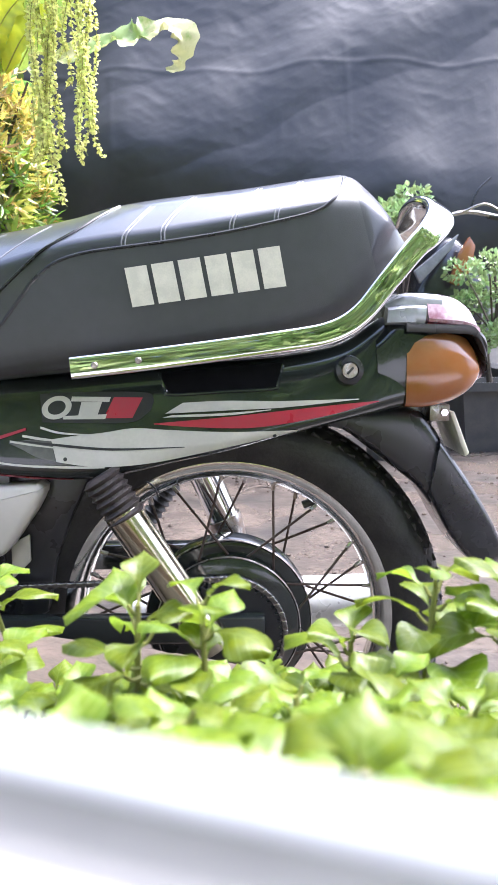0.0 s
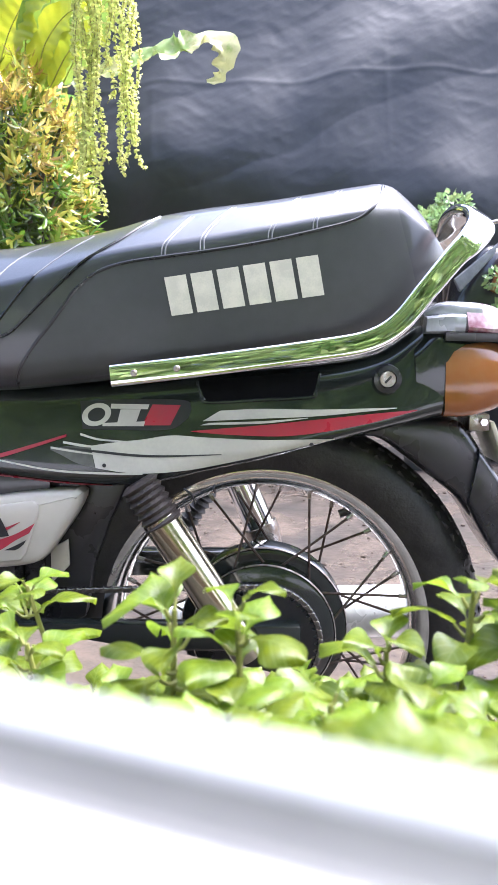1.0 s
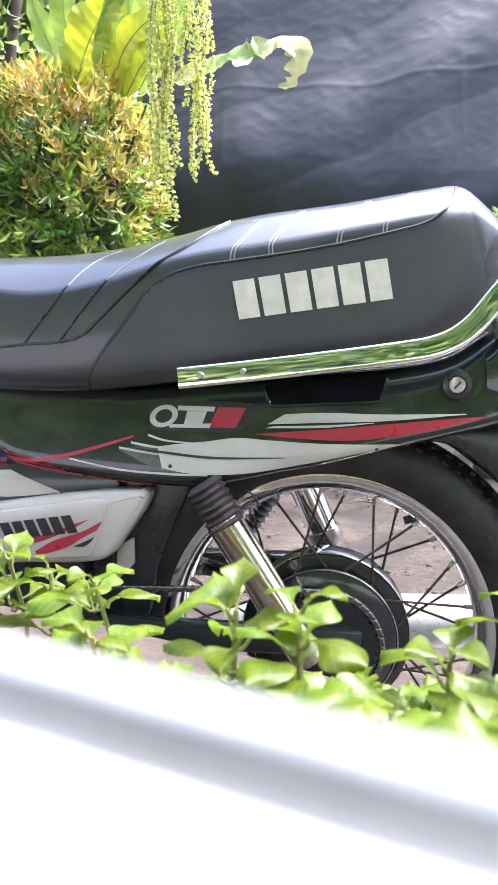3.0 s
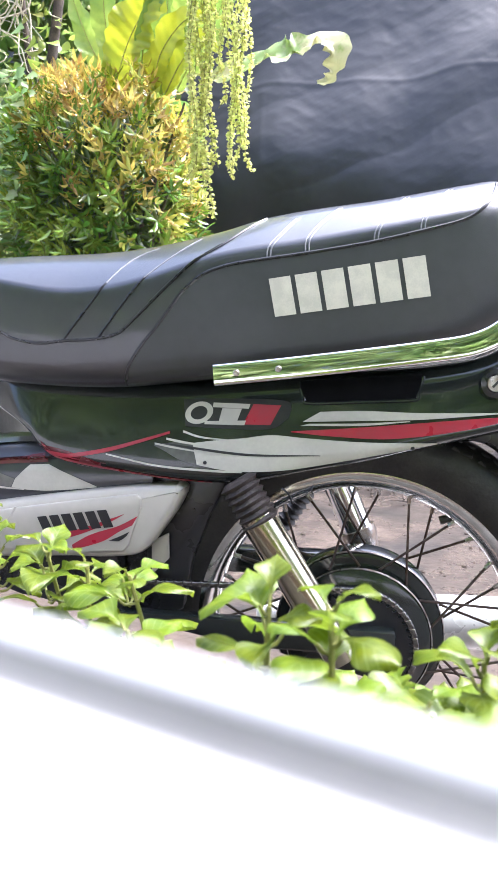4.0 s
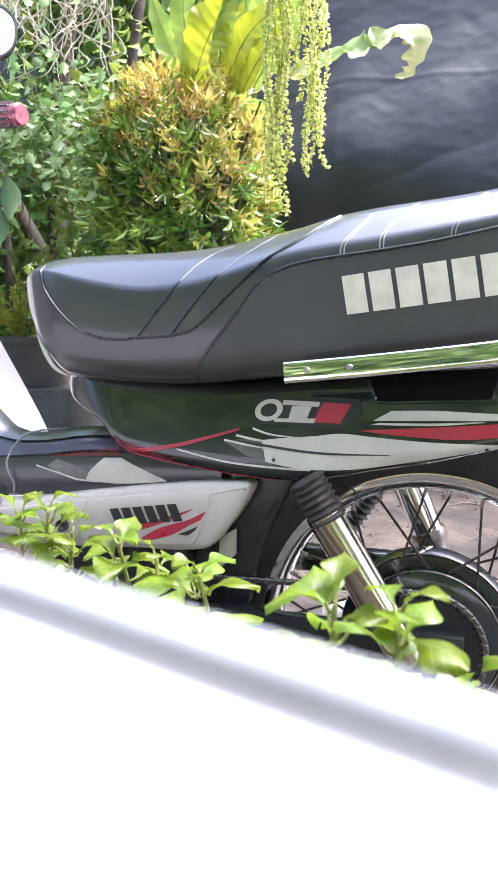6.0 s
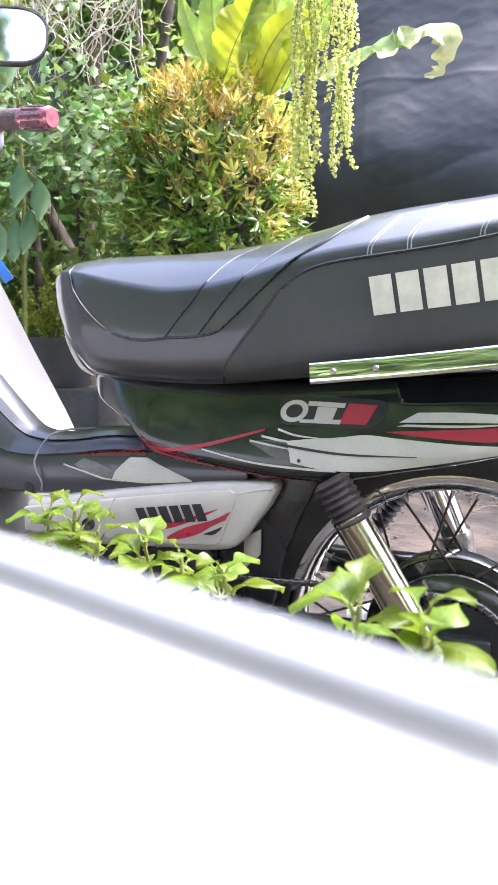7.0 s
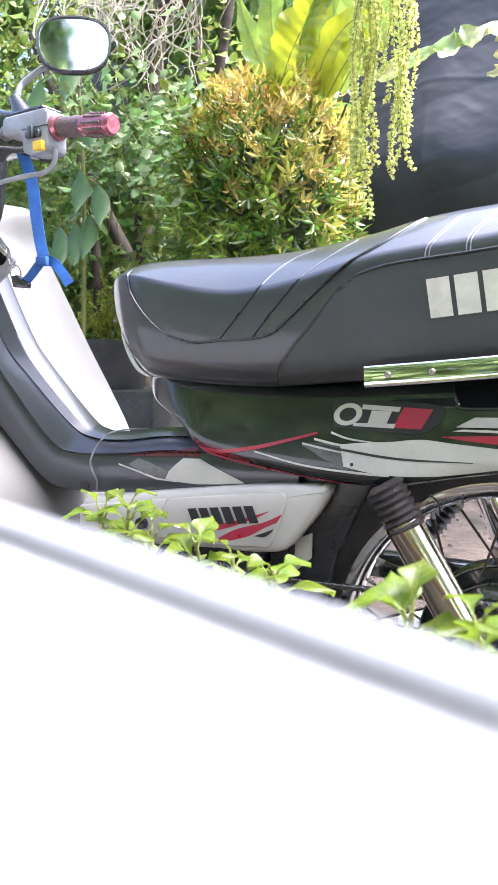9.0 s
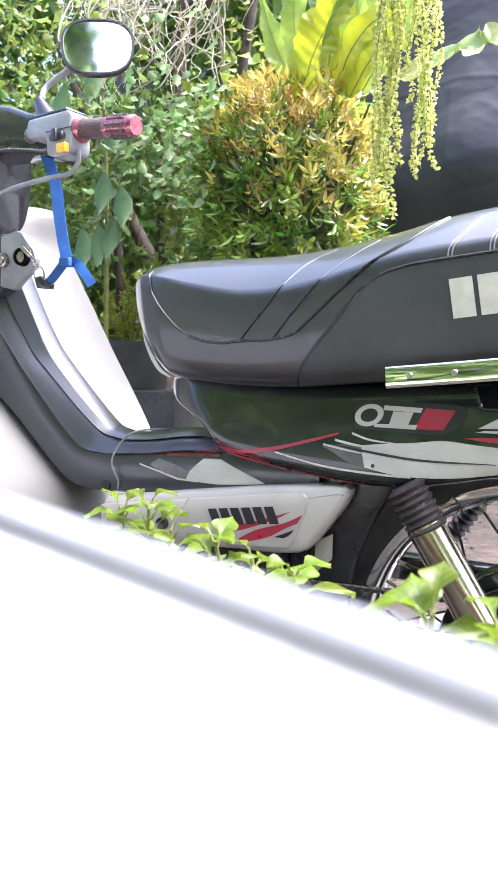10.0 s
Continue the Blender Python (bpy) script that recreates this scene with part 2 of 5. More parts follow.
def add_streaks(m):
    """Long slanting creases in a stretched plastic sheet."""
    n, l = m.node_tree.nodes, m.node_tree.links
    b = n["Principled BSDF"]
    tc, sep, com, nz, bn = n.new("ShaderNodeTexCoord"), n.new("ShaderNodeSeparateXYZ"), n.new("ShaderNodeCombineXYZ"), n.new("ShaderNodeTexNoise"), n.new("ShaderNodeBump")
    slant, across, stretch = n.new("ShaderNodeMath"), n.new("ShaderNodeMath"), n.new("ShaderNodeMath")
    slant.operation, across.operation, stretch.operation = "MULTIPLY_ADD", "MULTIPLY", "MULTIPLY"
    slant.inputs[1].default_value, across.inputs[1].default_value, stretch.inputs[1].default_value = -0.5, 5.0, 0.7
    l.new(tc.outputs["Object"], sep.inputs[0])
    l.new(sep.outputs[0], slant.inputs[0])
    l.new(sep.outputs[2], slant.inputs[2])
    l.new(slant.outputs[0], across.inputs[0])
    l.new(sep.outputs[0], stretch.inputs[0])
    l.new(stretch.outputs[0], com.inputs[0])
    l.new(across.outputs[0], com.inputs[2])
    nz.inputs["Scale"].default_value, nz.inputs["Detail"].default_value = 1.0, 6.0
    nz.inputs["Roughness"].default_value = 0.42
    l.new(com.outputs[0], nz.inputs["Vector"])
    l.new(nz.outputs[0], bn.inputs["Height"])
    bn.inputs["Strength"].default_value, bn.inputs["Distance"].default_value = 0.2, 0.04
    l.new(b.inputs["Normal"].links[0].from_socket, bn.inputs["Normal"])
    l.new(bn.outputs[0], b.inputs["Normal"])


add_streaks(TARP)

# ---------------------------------------------------------------- mesh helpers
def part(name, bm, mat, parent=None, label="", smooth=True):
    bmesh.ops.recalc_face_normals(bm, faces=bm.faces)
    me = bpy.data.meshes.new(name)
    bm.to_mesh(me)
    bm.free()
    for p in me.polygons:
        p.use_smooth = smooth
    if smooth:
        me.set_sharp_from_angle(angle=radians(40))
    me.materials.append(mat)
    ob = new(name, me)
    if parent:
        ob.parent = parent
        ob.matrix_parent_inverse = parent.matrix_world.inverted()
    return tagged(ob, label)


def thing(name, at, label, category, group="", kind=""):
    ob = new(name)
    ob.matrix_world = pose(*at)
    ob.empty_display_size = 0.05
    bpy.context.view_layer.update()
    return tagged(ob, label, category, group, kind)


def spline(points, n):
    """n + 1 points along a smooth curve through the given ones."""
    p = [Vector(q) for q in points]
    p = [2 * p[0] - p[1]] + p + [2 * p[-1] - p[-2]]
    out, spans = [], len(p) - 3
    for i in range(n + 1):
        s = min(i / n * spans, spans - 1e-9)
        k, t = int(s), s - int(s)
        a, b, c, d = p[k:k + 4]
        out.append(0.5 * (2 * b + (c - a) * t + (2 * a - 5 * b + 4 * c - d) * t * t + (3 * b - a - 3 * c + d) * t ** 3))
    return out


def rings(bm, loops, closed=True, caps=True):
    vs = [[bm.verts.new(q) for q in loop] for loop in loops]
    n = len(vs[0])
    for a, b in zip(vs, vs[1:]):
        for i in range(n if closed else n - 1):
            bm.faces.new((a[i], a[(i + 1) % n], b[(i + 1) % n], b[i]))
    if caps and closed:
        bm.faces.new(vs[0][::-1])
        bm.faces.new(vs[-1])
    return bm


def tube(points, radius, seg=10, n=None, flat=1.0, bm=None, caps=True, power=2.0, face=None):
    """A round bar along a curve; radius may be a pair (start, end) or a list; flat squeezes it sideways."""
    bm = bm or bmesh.new()
    pts = spline(points, n) if n else [Vector(q) for q in points]
    count = len(pts)
    rad = radius if isinstance(radius, (list, tuple)) else (radius, radius)
    loops, up = [], face and Vector(face)
    for i, q in enumerate(pts):
        d = (pts[min(i + 1, count - 1)] - pts[max(i - 1, 0)]).normalized()
        if up is None:
            up = Vector((0, 1, 0)) if abs(d.y) < 0.9 else Vector((0, 0, 1))
        side = d.cross(up).normalized()
        up = side.cross(d).normalized()
        f = i / max(count - 1, 1) * (len(rad) - 1)
        k = min(int(f), len(rad) - 2)
        r = rad[k] + (rad[k + 1] - rad[k]) * (f - k)
        loop = []
        for j in range(seg):
            c, s = math.cos(2 * math.pi * (j + 0.5) / seg), math.sin(2 * math.pi * (j + 0.5) / seg)
            loop.append(q + side * math.copysign(abs(c) ** (2 / power), c) * r + up * math.copysign(abs(s) ** (2 / power), s) * r * flat)
        loops.append(loop)
    return rings(bm, loops, True, caps)


def hull(stations, n=40, seg=36, yc=0.95, power=3.0, caps=True, top=None, lean=0.0):
    """A closed body through stations (top x, top z, bottom x, bottom z, half width)."""
    tops = spline([(s[0], s[1], s[4]) for s in stations], n)
    bots = spline([(s[2], s[3], 0) for s in stations], n)
    loops = []
    for a, b in zip(tops, bots):
        c, h = Vector(((a.x + b.x) / 2, 0, (a.y + b.y) / 2)), Vector(((a.x - b.x) / 2, 0, (a.y - b.y) / 2))
        loop = []
        for j in range(seg):
            t = 2 * math.pi * j / seg
            co, si = math.cos(t), math.sin(t)
            e = 2 / (top if top and si > 0 else power)
            u = math.copysign(abs(co) ** e, co)
            v = math.copysign(abs(si) ** e, si)
            loop.append(c + h * v + Vector((0, yc + u * max(a.z, 0.002) * (1 - lean * v), 0)))
        loops.append(loop)
    return rings(bmesh.new(), loops, True, caps)


def slab(outline, y0, y1, bevel=0.004, seg=2):
    """An upright plate with an outline in x and z, between two depths, with rounded edges."""
    bm = bmesh.new()
    face = bm.faces.new([bm.verts.new((x, y0, z)) for x, z in outline])
    new_geo = bmesh.ops.extrude_face_region(bm, geom=[face])["geom"]
    bmesh.ops.translate(bm, verts=[v for v in new_geo if isinstance(v, bmesh.types.BMVert)], vec=(0, y1 - y0, 0))
    if bevel:
        bmesh.ops.bevel(bm, geom=[e for e in bm.edges], offset=bevel, segments=seg, profile=0.5, affect="EDGES")
    return bm


def box(x0, x1, y0, y1, z0, z1, bevel=0.003):
    return slab([(x0, z0), (x1, z0), (x1, z1), (x0, z1)], y0, y1, bevel)


def lathe(profile, centre, axis="y", seg=48, bm=None):
    """Turns (radius, offset) pairs about an axis through the centre."""
    bm = bm or bmesh.new()
    c = Vector(centre)
    loops = []
    for r, o in profile:
        loop = []
        for j in range(seg):
            a = 2 * math.pi * j / seg
            p = {"y": (math.cos(a) * r, o, math.sin(a) * r), "z": (math.cos(a) * r, math.sin(a) * r, o), "x": (o, math.cos(a) * r, math.sin(a) * r)}[axis]
            loop.append(c + Vector(p))
        loops.append(loop)
    return rings(bm, loops, True, False)


def surface(ob):
    """A function that gives the point of ob's near side at x and z, lifted a little."""
    tree = BVHTree.FromPolygons([ob.matrix_world @ v.co for v in ob.data.vertices], [p.vertices[:] for p in ob.data.polygons])

    def point(x, z, lift=0.0012):
        hit = tree.ray_cast(Vector((x, 0.4, z)), Vector((0, 1, 0)))
        if hit[0] is None:
            hit = tree.find_nearest(Vector((x, 0.8, z)))
        return hit[0] + Vector((0, -lift, 0))
    return point


def straight_line(points, n):
    """n + 1 points along the straight pieces between the given ones."""
    out, last = [], len(points) - 1
    for i in range(n + 1):
        k = min(int(i / n * last), last - 1)
        out.append(Vector(points[k]).lerp(Vector(points[k + 1]), i / n * last - k))
    return out


def band(point, upper, lower, n=24, m=3, lift=0.0012, path=spline):
    """A thin sheet between two lines (x, z) on a surface."""
    up, lo = path([(x, 0, z) for x, z in upper], n), path([(x, 0, z) for x, z in lower], n)
    bm = bmesh.new()
    loops = []
    for a, b in zip(up, lo):
        loops.append([point((a + (b - a) * k / m).x, (a + (b - a) * k / m).z, lift) for k in range(m + 1)])
    return rings(bm, loops, False, False)


# ---------------------------------------------------------------- setting
def sheet(x0, x1, y0, y1, z, nx, ny, relief):
    bm = bmesh.new()
    loops = []
    for j in range(ny + 1):
        y = y0 + (y1 - y0) * j / ny
        loops.append([Vector((x0 + (x1 - x0) * i / nx, y, z + relief(x0 + (x1 - x0) * i / nx, y))) for i in range(nx + 1)])
    return rings(bm, loops, False, False)


tagged(part("ground", sheet(-40, 40, -40, 40, 0, 160, 160, lambda x, y: 0.0), GROUND), "damp brown concrete yard with scattered grit", "ground", kind="structure")


def tarp_relief(u, v):
    """Depth of the folds: a slope back at the top, a tuck under at the foot, diagonal swags with sharp creases, and crinkles."""
    s = v - (0.46 + 0.05 * u) * u + 0.05 * noise.noise(Vector((u * 0.8, v * 0.8, 30)))
    d = 0.30 * (v - 0.9) + 0.55 * max(0.0, 2.0 - 0.10 * u - v) ** 2
    d += 0.10 * noise.noise(Vector((u * 0.2, s * 0.9, 0.4)))
    d -= 0.035 * abs(noise.noise(Vector((u * 0.22, s * 1.5, 3)))) ** 0.9
    mask = max(0.0, 0.3 + noise.noise(Vector((u * 0.5, s * 1.1, 11))))
    d -= 0.006 * abs(noise.noise(Vector((u * 0.4, s * 5.0, 5)))) * mask
    d -= 0.003 * abs(noise.noise(Vector((u * 1.2, s * 11, 15)))) * mask
    d += 0.004 * abs(noise.noise(Vector((u * 5, v * 8, 9)))) * max(0.0, min(1.0, (s - 1.95) * 2))
    d += 0.003 * abs(noise.noise(Vector((u * 3.2 + v, v * 6.5, 19)))) + 0.0025 * abs(noise.noise(Vector((u * 9, v * 12, 27))))
    for at_u, at_v, tall in ((0.70, 2.35, 0.55), (0.24, 2.1, 0.14), (-0.9, 2.2, 0.5), (1.9, 2.3, 0.6)):  # upright fold marks
        d -= 0.002 * math.exp(-((u - at_u + 0.03 * (v - 2)) / 0.016) ** 2) * max(0.0, 1 - abs(v - at_v) / tall)
    d -= 0.003 * math.exp(-((v - 2.50 - 0.03 * u) / 0.018) ** 2)  # a level fold mark
    return d


bm = bmesh.new()
NX, NZ = 400, 260
rings(bm, [[Vector((-4.2 + 6.9 * i / NX, 4.55 + tarp_relief(-4.2 + 6.9 * i / NX, 0.95 + 3.1 * j / NZ), 0.95 + (0.05 * math.sin(i * 0.0715) + 0.03 * math.sin(i * 0.1705)) * (1 - j / NZ) + 3.1 * j / NZ))
            for i in range(NX + 1)] for j in range(NZ + 1)], False, False)
tarp = part("tarpaulin", bm, TARP)
hem = [Vector((-4.2 + 6.9 * i / 80, 4.55 + tarp_relief(-4.2 + 6.9 * i / 80, 0.95) - 0.004, 0.955 + 0.05 * math.sin(i * 400 / 80 * 0.0715) + 0.03 * math.sin(i * 400 / 80 * 0.1705))) for i in range(81)]
part("hem", tube(hem, 0.008, 6), TARP, tarp)
tagged(tarp, "large black plastic tarpaulin hung in loose diagonal folds", "tarpaulin")
for x in (-4.15, 0.2, 2.65):
    tagged(part("tarp_post", tube([(x, 5.55, 0), (x, 5.55, 4.1)], 0.03, 12), STEEL), "grey steel post that holds the tarpaulin", "post", "tarpaulin posts")
tagged(part("tarp_rail", tube([(-4.25, 5.55, 4.06), (2.75, 5.55, 4.06)], 0.03, 12), STEEL), "grey steel tube from which the tarpaulin hangs", "rail")
tagged(part("wall_back", box(-9, 3.2, 6.6, 6.8, 0, 3.0, 0.01), WALL), "weathered grey rendered wall behind the tarpaulin", "wall", kind="structure")

# the white ledge that the camera looks across, and the raised bed behind it
def along(s, off, z):
    """A point s metres along the ledge and off metres beyond its far edge."""
    k = math.hypot(1, 0.33)
    return Vector((s / k + off * 0.33 / k, 0.0245 - 0.33 * s / k + off / k, z))


def narrow(s):
    """The bed narrows beside the front of the motorcycle."""
    return 1 - 0.3 * max(0.0, min(1.0, (-0.62 - s) / 0.15))


prof = [(-0.30, 0.10), (-0.30, 0.6800), (-0.296, 0.6842), (-0.0084, 0.6842), (-0.0079, 0.6838), (-0.0076, 0.6830), (-0.0075, 0.6780), (-0.0023, 0.6780), (-0.0022, 0.6828),
        (-0.0019, 0.6837), (-0.0013, 0.6841), (-0.0006, 0.6838), (-0.0001, 0.6831), (0.0, 0.6822), (0.0, 0.10)]
bm = bmesh.new()
rings(bm, [[along(s, o, z) for o, z in prof] for s in np.linspace(-2.2, 1.6, 39)], True, True)
tagged(part("ledge", bm, LEDGE), "white painted ledge wall with a narrow groove along its edge", "ledge", kind="structure")
# grey strip added in the groove to carry its shade
bm = bmesh.new()
rings(bm, [[along(s, o, z) for o, z in ((-0.0075, 0.6785), (-0.00745, 0.6837), (-0.0066, 0.6833), (-0.0056, 0.6824), (-0.0047, 0.6815), (-0.0040, 0.6812), (-0.0034, 0.6817), (-0.0028, 0.6828), (-0.0025, 0.6834), (-0.0023, 0.6785))] for s in np.linspace(-2.19, 1.59, 39)], True, True)
tagged(part("groove_strip", bm, GROOVE_SHADE), "grey strip added for the shade in the ledge groove", "seal", kind="structure")
bm = bmesh.new()
bed = [(0.002, 0.0), (0.002, 0.43), (0.02, 0.445), (0.3, 0.45), (0.47, 0.44), (0.49, 0.43), (0.49, 0.0)]
rings(bm, [[along(s, o * narrow(s), z + (0.008 * noise.noise(Vector((s * 30, o * 30, 0))) if z > 0.2 else 0)) for o, z in bed] for s in np.linspace(-2.2, 1.6, 120)], True, True)
tagged(part("planting_bed", bm, SOIL), "raised bed of dark soil behind the white ledge", "planting bed", kind="structure")

# unseen wall, added to change what the chrome rim mirrors
bm = bmesh.new()
rings(bm, [[along(s, o * narrow(s), z) for o, z in ((0.492, 0.0), (0.492, 0.355), (0.495, 0.36), (0.53, 0.36), (0.533, 0.355), (0.533, 0.0))] for s in np.linspace(-2.2, 1.6, 20)], True, True)
tagged(part("bed_wall", bm, DARK_STONE), "low dark concrete wall added unseen along the bed", "wall", kind="structure")

# ---------------------------------------------------------------- the motorcycle
YC = 0.95
bike = thing("motorcycle", (-0.35, YC, 0), "black and white underbone motorcycle, black vinyl seat, chrome rail", "motorcycle")

# top x and z, bottom x and z, half width, height of the crest where the flank turns into the domed top
SEAT = [(-0.630, 0.778, -0.629, 0.762, 0.030, 0.770), (-0.619, 0.806, -0.613, 0.739, 0.060, 0.788), (-0.598, 0.821, -0.586, 0.694, 0.080, 0.798), (-0.574, 0.8255, -0.561, 0.667, 0.091, 0.798),
        (-0.545, 0.8275, -0.538, 0.653, 0.099, 0.793), (-0.50, 0.829, -0.49, 0.648, 0.107, 0.782), (-0.42, 0.830, -0.42, 0.645, 0.115, 0.769), (-0.36, 0.833, -0.35, 0.645, 0.119, 0.771),
        (-0.30, 0.840, -0.29, 0.650, 0.121, 0.783), (-0.225, 0.854, -0.21, 0.658, 0.122, 0.805), (-0.172, 0.868, -0.15, 0.664, 0.123, 0.814), (-0.11, 0.878, -0.09, 0.672, 0.123, 0.821),
        (-0.02, 0.887, -0.01, 0.682, 0.122, 0.834), (0.04, 0.895, 0.045, 0.691, 0.120, 0.844), (0.09, 0.902, 0.095, 0.704, 0.114, 0.853), (0.126, 0.9045, 0.14, 0.728, 0.104, 0.858),
        (0.150, 0.890, 0.164, 0.755, 0.094, 0.846), (0.178, 0.860, 0.183, 0.780, 0.078, 0.828), (0.200, 0.822, 0.198, 0.803, 0.050, 0.812)]


def cushion(stations, n):
    """A seat cushion: upright flanks, a soft crest and a domed top."""
    tops = spline([(q[0], q[1], q[4]) for q in stations], n)
    bots = spline([(q[2], q[3], q[5]) for q in stations], n)
    loops = []
    for a, b in zip(tops, bots):
        zt, zb, zc, w = a.y, b.y, b.z, max(a.z, 0.004)
        tall = zc - zb
        half = [(0.0, 0.0), (0.45, 0.0), (0.74, 0.012), (0.86, 0.045), (0.94, 0.12), (0.98, 0.24), (1.0, 0.42), (1.004, 0.58), (1.002, 0.74), (1.0, 0.86), (0.995, 0.94), (0.985, 0.99)]
        half = [(u, zb + f * tall) for u, f in half]
        half += [(u, zc + (zt - zc) * (1 - u ** 1.8)) for u in (0.965, 0.935, 0.89, 0.83, 0.74, 0.62, 0.48, 0.33, 0.17, 0.0)]
        ring = half + [(-u, z) for u, z in half[-2:0:-1]]
        loops.append([Vector((b.x + (a.x - b.x) * (z - zb) / max(zt - zb, 0.001), YC - u * w, z)) for u, z in ring])
    return rings(bmesh.new(), loops)


seat = part("seat", cushion(SEAT, 130), VINYL, bike, "black vinyl dual seat with stitched ribs")
seat_at = surface(seat)
SEAM = [(-0.333, 0.650), (-0.321, 0.677), (-0.302, 0.703), (-0.283, 0.7245), (-0.264, 0.748), (-0.248, 0.768), (-0.2216, 0.7874), (-0.1882, 0.7975), (-0.1422, 0.8035), (-0.0897, 0.8096), (-0.0242, 0.819), (0.0411, 0.8322), (0.0801, 0.8425), (0.100, 0.856), (0.113, 0.874), (0.121, 0.893)]
SEAM_LOW = [(-0.334, 0.650), (-0.30, 0.652), (-0.25, 0.656), (-0.2, 0.662), (-0.15, 0.667), (-0.1, 0.672), (-0.05, 0.679), (0.0, 0.687), (0.05, 0.697), (0.10, 0.709), (0.13, 0.725), (0.16, 0.755)]
part("side_cover", band(seat_at, SEAM, SEAM_LOW, 60, 14, 0.0015), VINYL_SIDE, seat, "matte grey-black vinyl side panel")


def on_seat(points, n, lift=0.001):
    return [seat_at(q.x, q.z, lift) for q in spline([(x, 0, z) for x, z in points], n)]


part("piping", tube(on_seat(SEAM, 80), 0.0021, 8), PIPING, seat)
part("piping", tube(on_seat([(-0.574, 0.806), (-0.570, 0.79), (-0.563, 0.771), (-0.535, 0.740), (-0.497, 0.714), (-0.452, 0.704), (-0.410, 0.707), (-0.368, 0.709), (-0.336, 0.716), (-0.313, 0.734), (-0.268, 0.775), (-0.239, 0.800), (-0.202, 0.826), (-0.180, 0.846), (-0.160, 0.864)], 90), 0.0019, 6), PIPING, seat)
for lower, upper in (([(-0.414, 0.705), (-0.390, 0.733), (-0.368, 0.758), (-0.353, 0.779)], [(-0.353, 0.779), (-0.340, 0.801), (-0.325, 0.817), (-0.302, 0.829)]),
                     ([(-0.364, 0.709), (-0.342, 0.736), (-0.320, 0.762), (-0.300, 0.784)], [(-0.300, 0.784), (-0.285, 0.799), (-0.264, 0.819), (-0.242, 0.838)]),
                     (None, [(-0.143, 0.804), (-0.141, 0.817), (-0.131, 0.834), (-0.115, 0.858)]), (None, [(-0.097, 0.810), (-0.096, 0.825), (-0.085, 0.845), (-0.064, 0.871)]),
                     (None, [(-0.018, 0.820), (-0.016, 0.833), (-0.004, 0.857), (0.017, 0.881)]), (None, [(0.034, 0.832), (0.036, 0.845), (0.049, 0.867), (0.068, 0.889)])):
    if lower:
        part("stitched_rib", tube(on_seat(lower, 24, 0.0), 0.0017, 6), PIPING, seat)
    for side in (-0.0022, 0.0022) if not lower else (0.0,):
        part("stitched_rib", tube(on_seat([(x + side, z) for x, z in upper], 24, 0.0), 0.0010, 6), STITCH_GLINT, seat, "stitched seam, its highlight painted pale")

# the maker's name, as plain blocks
for k in range(6):
    x0 = -0.142 + 0.0308 * k
    x1 = x0 + 0.0255
    top, low = [(x, 0.779 + 0.132 * (x + 0.146)) for x in (x0, x1)], [(x + 0.008, 0.7355 + 0.125 * (x + 0.138)) for x in (x0, x1)]
    part("printed_block", band(seat_at, top, low, 4, 6, 0.0026), DECAL_CREAM, seat, "worn cream printed block")

# bodywork under the seat
BODY = [(-0.577, 0.650, -0.575, 0.634, 0.018), (-0.566, 0.654, -0.554, 0.613, 0.036), (-0.540, 0.656, -0.516, 0.593, 0.052), (-0.505, 0.656, -0.490, 0.576, 0.062), (-0.465, 0.655, -0.470, 0.556, 0.070), (-0.42, 0.654, -0.43, 0.538, 0.076),
        (-0.34, 0.652, -0.34, 0.528, 0.084), (-0.26, 0.654, -0.26, 0.521, 0.088), (-0.18, 0.660, -0.18, 0.522, 0.089), (-0.10, 0.665, -0.10, 0.540, 0.088), (-0.02, 0.670, -0.03, 0.554, 0.086),
        (0.05, 0.676, 0.04, 0.572, 0.084), (0.12, 0.690, 0.115, 0.590, 0.080), (0.175, 0.725, 0.175, 0.604, 0.074), (0.215, 0.735, 0.215, 0.612, 0.066)]
body = part("side_panel", hull(BODY, 90, 60, YC, 7.0, lean=0.17), BLACK_PAINT, bike, "glossy black side panel with white and red stripes")
body_at = surface(body)

def stripe(mat, upper, lower):
    part("stripe", band(body_at, upper, lower, 40, 4, 0.0008 if mat in (SMOKE, SMOKE_RED) else 0.0014), mat, body)


stripe(DECAL_WHITE, [(-0.082, 0.619), (-0.029, 0.621), (0.042, 0.62), (0.138, 0.622)], [(-0.104, 0.606), (-0.029, 0.609), (0.042, 0.612), (0.138, 0.621)])
stripe(DECAL_WHITE, [(-0.096, 0.604), (-0.029, 0.606), (0.028, 0.61)], [(-0.107, 0.601), (-0.029, 0.603), (0.028, 0.609)])
stripe(DECAL_RED, [(-0.118, 0.594), (-0.029, 0.601), (0.042, 0.608), (0.113, 0.615), (0.163, 0.619)], [(-0.118, 0.593), (-0.065, 0.589), (0.007, 0.588), (0.09, 0.6), (0.163, 0.618)])
stripe(DECAL_WHITE, [(-0.247, 0.5755), (-0.215, 0.580), (-0.180, 0.5835), (-0.143, 0.5885), (-0.1, 0.586), (-0.03, 0.583), (0.061, 0.584)], [(-0.240, 0.548), (-0.205, 0.5425), (-0.1715, 0.5412), (-0.1276, 0.5444), (-0.09, 0.5505), (-0.02, 0.565), (0.061, 0.5825)])
stripe(SMOKE, [(-0.300, 0.5715), (-0.285, 0.574), (-0.265, 0.576), (-0.2475, 0.5755)], [(-0.300, 0.5705), (-0.285, 0.564), (-0.265, 0.554), (-0.2405, 0.548)])
